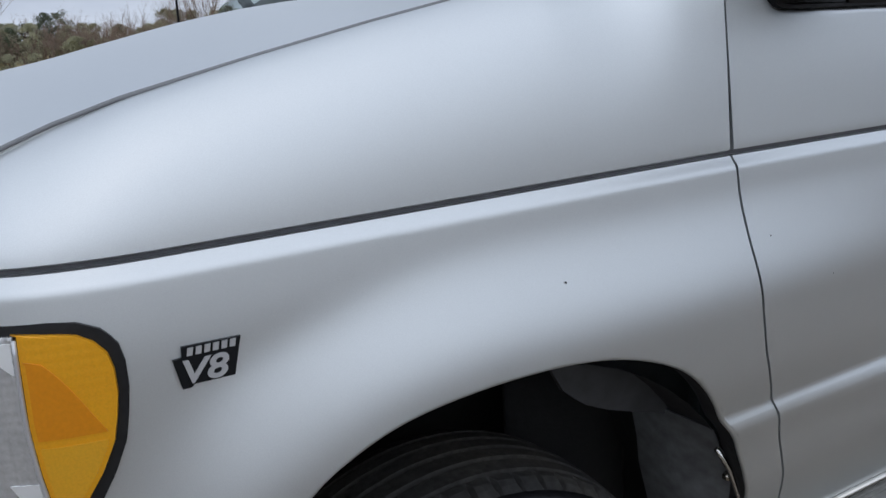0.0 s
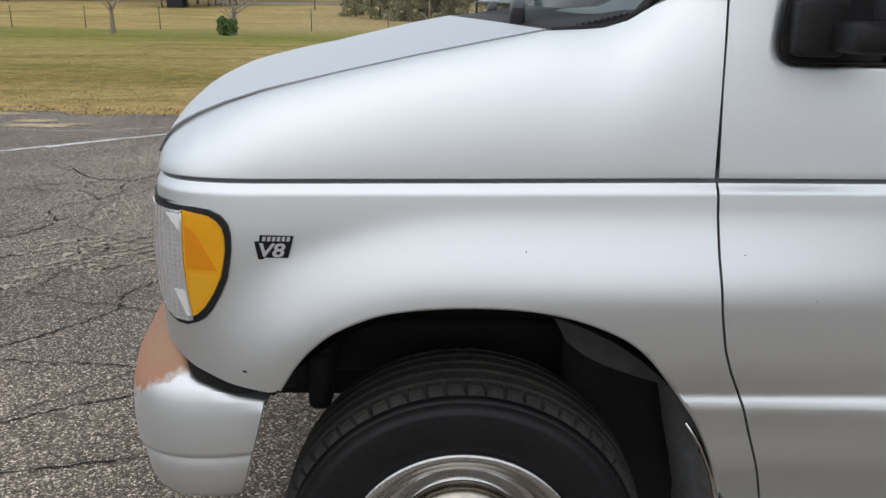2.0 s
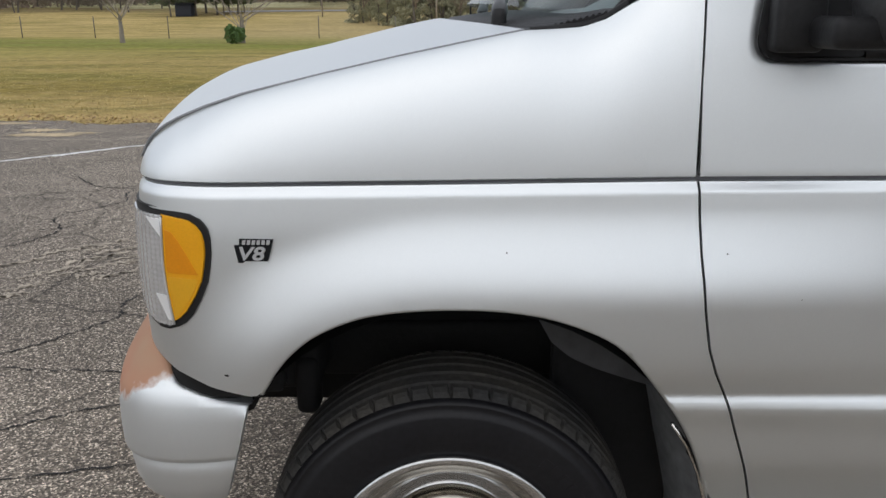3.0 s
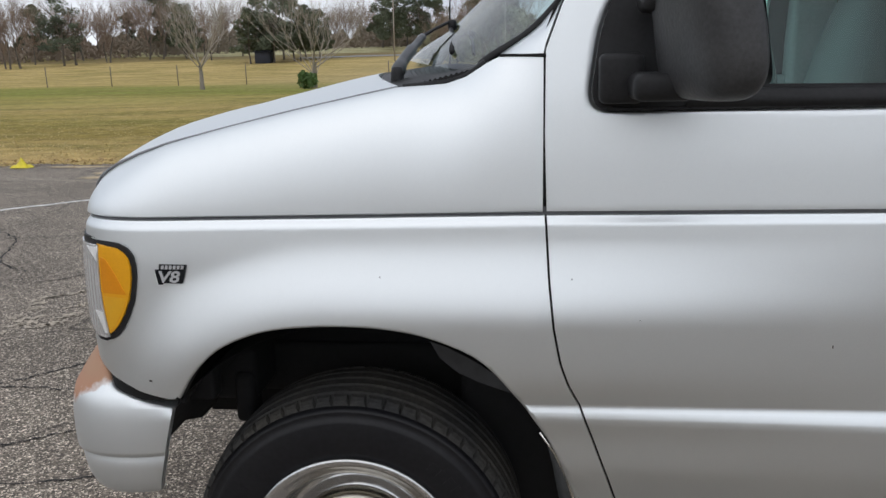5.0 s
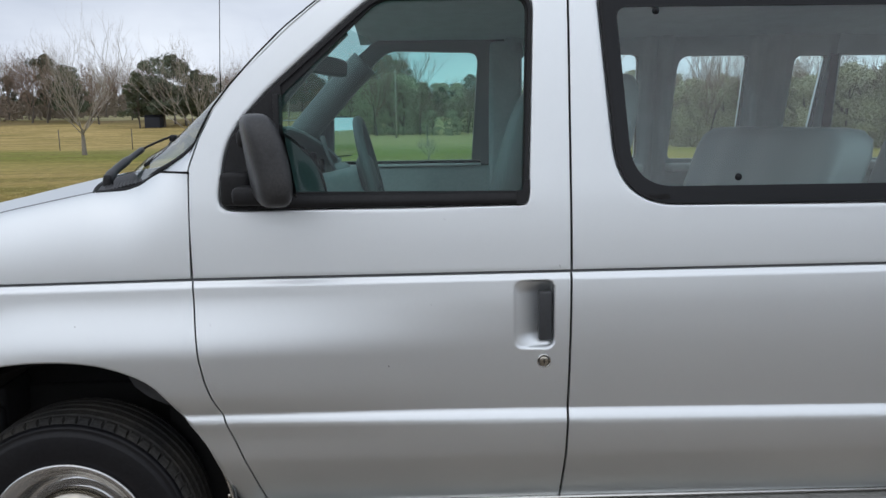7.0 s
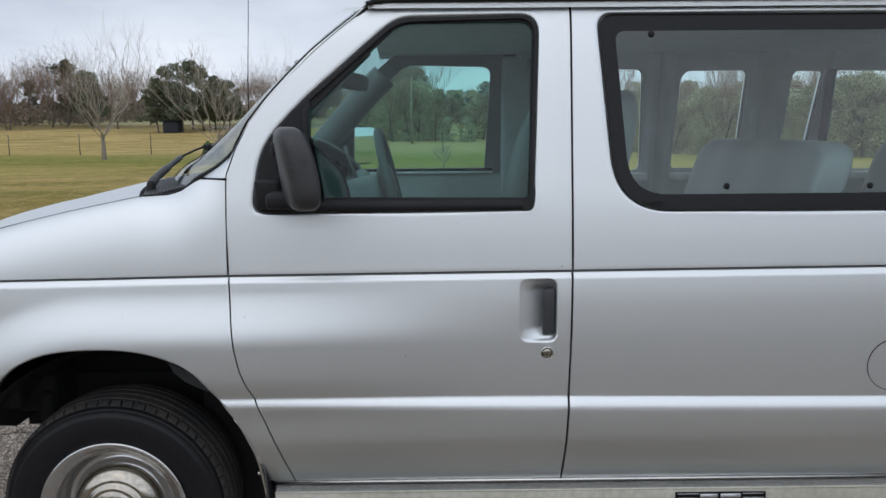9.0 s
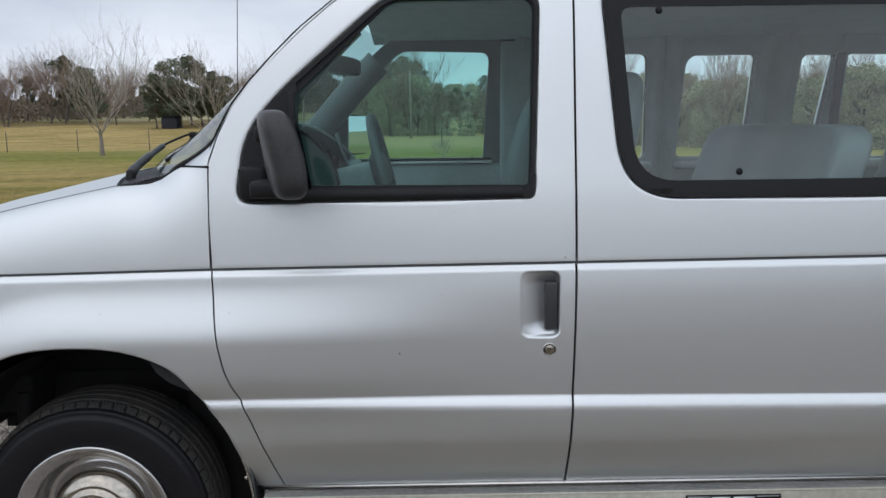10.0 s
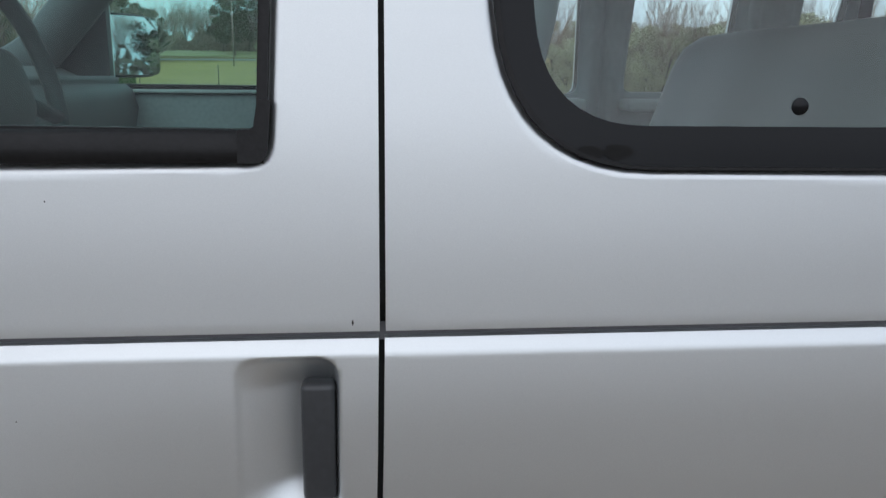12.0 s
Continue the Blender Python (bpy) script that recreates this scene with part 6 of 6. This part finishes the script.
def vase_tree(place, height, seed, low=0.13):
    """A bare tree whose limbs fan up from a short pale trunk."""
    rng = random.Random(seed)
    tree = thing("bare_tree", place, "leafless pale-barked tree with fanned limbs in the grass", "tree", "young trees in the field")
    tv, tf, lv, lf = [], [], [], []
    limb(tv, tf, Vector((0, 0, -0.1)), Vector((0.03, 0, 1)), height * 0.20, 0.17, 0, rng, 0, 0, 8, (0,))
    for k in range(11):
        a = 2 * math.pi * k / 11 + rng.uniform(-0.3, 0.3)
        out = rng.uniform(0.1, 0.6) if k % 4 == 0 else rng.uniform(0.8, 1.9)
        d = Vector((math.cos(a) * out, math.sin(a) * out, 1.0)).normalized()
        limb(lv, lf, Vector((0.02, 0, height * rng.uniform(low, 0.20))), d, height * rng.uniform(0.27, 0.36), 0.032, 4, rng, 0.44, 0.04, 5, (0, 3, 3, 3, 3))
    mesh_of("trunk", tv, tf, BARK_GREY, tree)
    mesh_of("branching", lv, lf, BARK_PALE, tree)
    return tree


vase_tree((-18.8, 46.0, ground_z(-18.8, 46)), 7.9, 3)
vase_tree((-12.0, 46.5, ground_z(-12.0, 46.5)), 8.0, 11, 0.05)


def leaf_cloud(rng, blobs, count, size):
    """Many small leaf clumps scattered through uneven lobes."""
    verts, faces = [], []
    for k in range(count):
        c, r = blobs[rng.randrange(len(blobs))]
        v = Vector((rng.gauss(0, 1), rng.gauss(0, 1), rng.gauss(0, 1))).normalized() * rng.random() ** 0.4
        p = Vector(c) + Vector((v.x * r[0], v.y * r[1], v.z * r[2]))
        u = Vector((rng.uniform(-1, 1), rng.uniform(-1, 1), rng.uniform(-1, 1))).normalized()
        w = u.orthogonal().normalized()
        s = size * rng.uniform(0.5, 1.3)
        i = len(verts)
        verts += [tuple(p - u * s * 0.5), tuple(p + w * s * 0.45), tuple(p + u * s * 0.6), tuple(p - w * s * 0.4)]
        faces.append((i, i + 1, i + 2, i + 3))
    return verts, faces


def leafy_tree(name, label, height, width, seed, mat, low=0.15, count=5200, lobes=34):
    rng = random.Random(seed)
    tree = thing(name, (0, 0, 0), label, "tree", "trees along the far edge of the field")
    tv, tf = [], []
    limb(tv, tf, Vector((0, 0, -0.3)), Vector((0.02, 0.01, 1)), height * 0.50, 0.20, 2, rng, 0.6, 0.0, 6, (0, 2, 5))
    blobs = []
    for k in range(lobes):
        t = low + (0.95 - low) * rng.random()
        a, q = rng.uniform(0, 2 * math.pi), width * math.sin(math.pi * min(1, 0.25 + 0.75 * t)) ** 0.7 * rng.uniform(0.2, 0.9)
        r = width * rng.uniform(0.16, 0.34)
        blobs.append(((math.cos(a) * q, math.sin(a) * q, t * height), (r, r, r * rng.uniform(0.5, 0.9))))
    v, f = leaf_cloud(rng, blobs, count, 0.30)
    mesh_of("trunk", tv, tf, BARK, tree)
    mesh_of("crown", v, f, mat, tree)
    return tree


def twiggy_tree(height, seed):
    rng = random.Random(seed)
    tree = thing("bare_tree", (0, 0, 0), "leafless brown tree at the far edge of the field", "tree", "trees along the far edge of the field")
    tv, tf, lv, lf = [], [], [], []
    limb(tv, tf, Vector((0, 0, -0.3)), Vector((0.03, 0.02, 1)), height * 0.45, 0.20, 0, rng, 0, 0.2, 6, (0,))
    for k in range(9):
        a = rng.uniform(0, 2 * math.pi)
        d = Vector((math.cos(a) * rng.uniform(0.3, 1.0), math.sin(a) * rng.uniform(0.3, 1.0), 1)).normalized()
        limb(lv, lf, Vector((0, 0, height * rng.uniform(0.22, 0.45))), d, height * rng.uniform(0.22, 0.34), 0.06, 4, rng, 0.45, 0.1, 4, (0, 3, 3, 3, 3))
    mesh_of("trunk", tv, tf, BARK, tree)
    mesh_of("branching", lv, lf, TWIG, tree)
    return tree


rng = random.Random(5)
bare = [twiggy_tree(12.0, s) for s in (21, 22, 23)]
pines = [leafy_tree("evergreen_tree", "dark green full-crowned evergreen at the field's edge", 12.0, 4.2, s, NEEDLE, 0.22) for s in (31, 32)]
olives = [leafy_tree("scrub_tree", "dull olive-brown tree at the field's edge", 10.5, 4.4, s, OLIVE, 0.03, 6000, 46) for s in (41, 42)]


def plant(kinds, az, dist, scale):
    x, y = 1.0 + dist * math.sin(radians(az)), dist * math.cos(radians(az))
    m = pose(x, y, ground_z(x, y) - 0.1, 0, 0, rng.uniform(0, 360)) @ Matrix.Diagonal((scale, scale, scale, 1))
    src = kinds[rng.randrange(len(kinds))]
    if not src.get("used"):
        src["used"] = 1
        src.matrix_basis = m
        return
    t = copy_thing(src, m)
    t.matrix_basis = m


for k in range(96):
    plant(bare if rng.random() < 0.9 else pines, -52 + k * 0.345 + rng.uniform(-0.3, 0.3), rng.uniform(132, 185), rng.uniform(0.62, 0.98))
for k in range(22):
    plant(bare, -52 + k * 1.5 + rng.uniform(-0.3, 0.3), rng.uniform(175, 200), rng.uniform(0.5, 0.75))
for az, d, s in ((-24.6, 150, 0.95), (-23.3, 140, 0.75), (-19.2, 118, 0.66), (-18.6, 122, 0.80), (-17.6, 118, 0.86), (-16.9, 126, 0.90), (-16.2, 120, 0.76), (-15.4, 124, 0.70), (-14.9, 122, 0.62), (-14.4, 124, 0.62), (-18.0, 119, 0.6), (-15.8, 119, 0.6), (-10.0, 150, 0.8), (-9.2, 140, 0.9), (-8.3, 150, 0.95), (-7.2, 150, 0.9), (-6.2, 140, 0.8)):
    plant(pines, az, d, s)
for k in range(24):
    plant(bare, -13.8 + k * 0.30, rng.uniform(190, 230), rng.uniform(0.7, 0.95))
for k in range(16):
    plant(pines if k % 3 else bare, -4.6 + k * 0.65 + rng.uniform(-0.3, 0.3), rng.uniform(125, 140), (0.62, 0.72, 0.80, 0.86, 0.88, 0.78, 0.52, 0.42, 0.42, 0.40, 0.42, 0.45, 0.55, 0.6, 0.6, 0.6)[k])
for k in range(80):
    plant(olives if k % 3 else bare, -5.0 + k * 0.50 + rng.uniform(-0.3, 0.3), rng.uniform(118, 155), rng.uniform(0.40, 0.55) if k < 30 else rng.uniform(0.5, 0.72))
for az, d, s in ((13.0, 90, 0.85), (20.5, 80, 0.85), (25.5, 85, 0.8)):
    plant(bare, az, d, s)
for k in range(90):
    az = -7.0 + k * 0.46 + rng.uniform(-0.3, 0.3)
    d = lerp([(-7, 92), (-3, 82), (6, 78), (13, 54), (20, 47), (36, 44)], az) * rng.uniform(1.0, 1.12)
    plant(bare if k % (2 if az < 11 else 4) == 1 else olives, az, d, lerp([(-7, 0.42), (-3, 0.60), (-0.9, 0.64), (0.4, 0.26), (3.5, 0.30), (6, 0.40), (9, 0.40), (13, 0.30), (18, 0.36), (36, 0.42)], az) * rng.uniform(0.85, 1.1) * (1.2 if k % (2 if az < 11 else 4) == 1 else 1.0))
# woods behind the car park, met only in reflections
for k in range(84):
    plant((bare, olives, pines)[k % 3], 72 + k * 2.55 + rng.uniform(-1, 1), rng.uniform(72, 88), rng.uniform(0.75, 1.1))
for t in bare + pines + olives:
    if t.get("used"):
        del t["used"]
sapling = vase_tree((1.45, 32.5, ground_z(1.45, 32.5)), 4.4, 29)
sapling.scale = (0.27, 0.27, 0.27)
r2 = random.Random(77)
verts, faces = [], []
for k in range(170000):
    az, d = (r2.uniform(-56, 36), r2.uniform(150, 215)) if k < 150000 else (r2.uniform(70, 290), r2.uniform(74, 90))
    x, y = 1.0 + d * math.sin(radians(az)), d * math.cos(radians(az))
    tall = 5.2 * (0.62 + 0.25 * math.sin(az * 1.9) * math.sin(az * 0.7) + 0.13 * math.sin(az * 5.3))
    p = Vector((x, y, ground_z(x, y) + tall * r2.random() ** 1.2))
    u = Vector((r2.uniform(-0.5, 0.5), r2.uniform(-0.5, 0.5), r2.uniform(-1, 1))).normalized()
    w = u.orthogonal().normalized()
    q = r2.uniform(0.12, 0.40) if k < 150000 else r2.uniform(0.3, 0.8)
    i = len(verts)
    verts += [tuple(p - u * q), tuple(p + w * q * 0.45), tuple(p + u * q), tuple(p - w * q * 0.45)]
    faces.append((i, i + 1, i + 2, i + 3))
me = bpy.data.meshes.new("undergrowth")
me.from_pydata(verts, [], faces)
me.materials.append(SCRUB)
tagged(new("undergrowth", me), "brown winter undergrowth below the far trees", "undergrowth", kind="stuff")
# green bush at a trunk's foot
bush = thing("bush", (-12.1, 45.0, 0.0), "small bright green bush at a bare tree's foot", "bush")
v, f = leaf_cloud(random.Random(8), [((0, 0, 0.35), (0.55, 0.5, 0.45)), ((0.3, 0, 0.5), (0.4, 0.4, 0.4)), ((-0.2, 0.1, 0.7), (0.3, 0.3, 0.35))], 900, 0.16)
mesh_of("leaves", v, f, GREEN, bush)

# ---- fence, poles, box for the evergreens' shade ----
POST = material("weathered_post", (0.16, 0.14, 0.12), 0.9, 0, 0, 0.4, 20.0, 0.6, 0.2)
fence = thing("wire_fence", (-19, 56, 0), "thin wire fence on weathered posts across the field", "fence")
line = [(-14.3 - 5.3 * k, 56.0 + 0.3 * k) for k in range(-3, 9)]
for x, y in line:
    z = ground_z(x, y)
    part("post", tube([(x, y, z - 0.2), (x, y, z + 1.5)], 0.036, 6), POST, fence)
for h in (0.5, 0.95, 1.35):
    part("wire", tube([(x, y, ground_z(x, y) + h) for x, y in line], 0.003, 3), POST, fence)
for x, y, h in ((-1.2, 76.0, 6.6), (-17.0, 110.0, 8.5)):
    pole = thing("light_pole", (x, y, ground_z(x, y)), "tall thin grey light pole beyond the field", "pole", "light poles")
    part("shaft", tube([(x, y, ground_z(x, y)), (x, y, ground_z(x, y) + h)], [0.10, 0.06], 8), BARK_PALE, pole)
    part("lamp_head", box((x - 0.5, y - 0.1, ground_z(x, y) + h - 0.05), (x + 0.1, y + 0.1, ground_z(x, y) + h + 0.08), 0.02), POST, pole)
# dark blue box with a low roof, added as the evergreens' shade
TREE_SHADE = material("evergreen_shade", (0.018, 0.022, 0.035), 0.7, 0, 0, 0.3, 4.0, 0.5)
sx, sy = -36.0, 112.0
shed = thing("shed", (sx, sy, ground_z(sx, sy)), "small dark blue box standing in for the evergreens' shade", "shed")
part("wall", box((sx - 1.05, sy - 1.0, ground_z(sx, sy) - 0.2), (sx + 1.05, sy + 1.0, ground_z(sx, sy) + 1.5), 0.02), TREE_SHADE, shed)
part("roof", sheet([[(sx - 1.2, sy + dy, ground_z(sx, sy) + h), (sx + 1.2, sy + dy, ground_z(sx, sy) + h)] for dy, h in ((-1.15, 1.48), (0.0, 1.8), (1.15, 1.48))]), TREE_SHADE, shed)
ROAD = material("pale_road", (0.26, 0.26, 0.26), 0.9, 0, 0, 0.2, 2.0, 0.3)
bm = sheet([[Vector((x, y, ground_z(x, y) + 0.06)) for y in (126 + 0.12 * x, 129.5 + 0.12 * x)] for x in np.linspace(-34, -14, 20)])
tagged(part("road", bm, ROAD), "pale country road beyond the field", "road", kind="structure")
# yellow plastic at the asphalt's edge
YELLOW = material("yellow_plastic", (0.75, 0.62, 0.03), 0.5, 0, 0, 0.2, 20.0, 0.3)
rows = []
for i in range(9):
    u = i / 8
    rows.append([Vector((-7.36 + 0.30 * u + random.uniform(-0.02, 0.02), 9.86 + 0.18 * v, 0.008 + 0.13 * random.uniform(0.55, 1.2) * max(0, math.sin(math.pi * u) ** 0.8 * math.sin(math.pi * v)) * (0.75 + 0.35 * math.sin(u * 9 + v * 7)))) for v in np.linspace(0, 1, 7)])
tagged(part("plastic_sheet", sheet(rows), YELLOW), "crumpled yellow plastic lying on the asphalt edge", "plastic sheet")
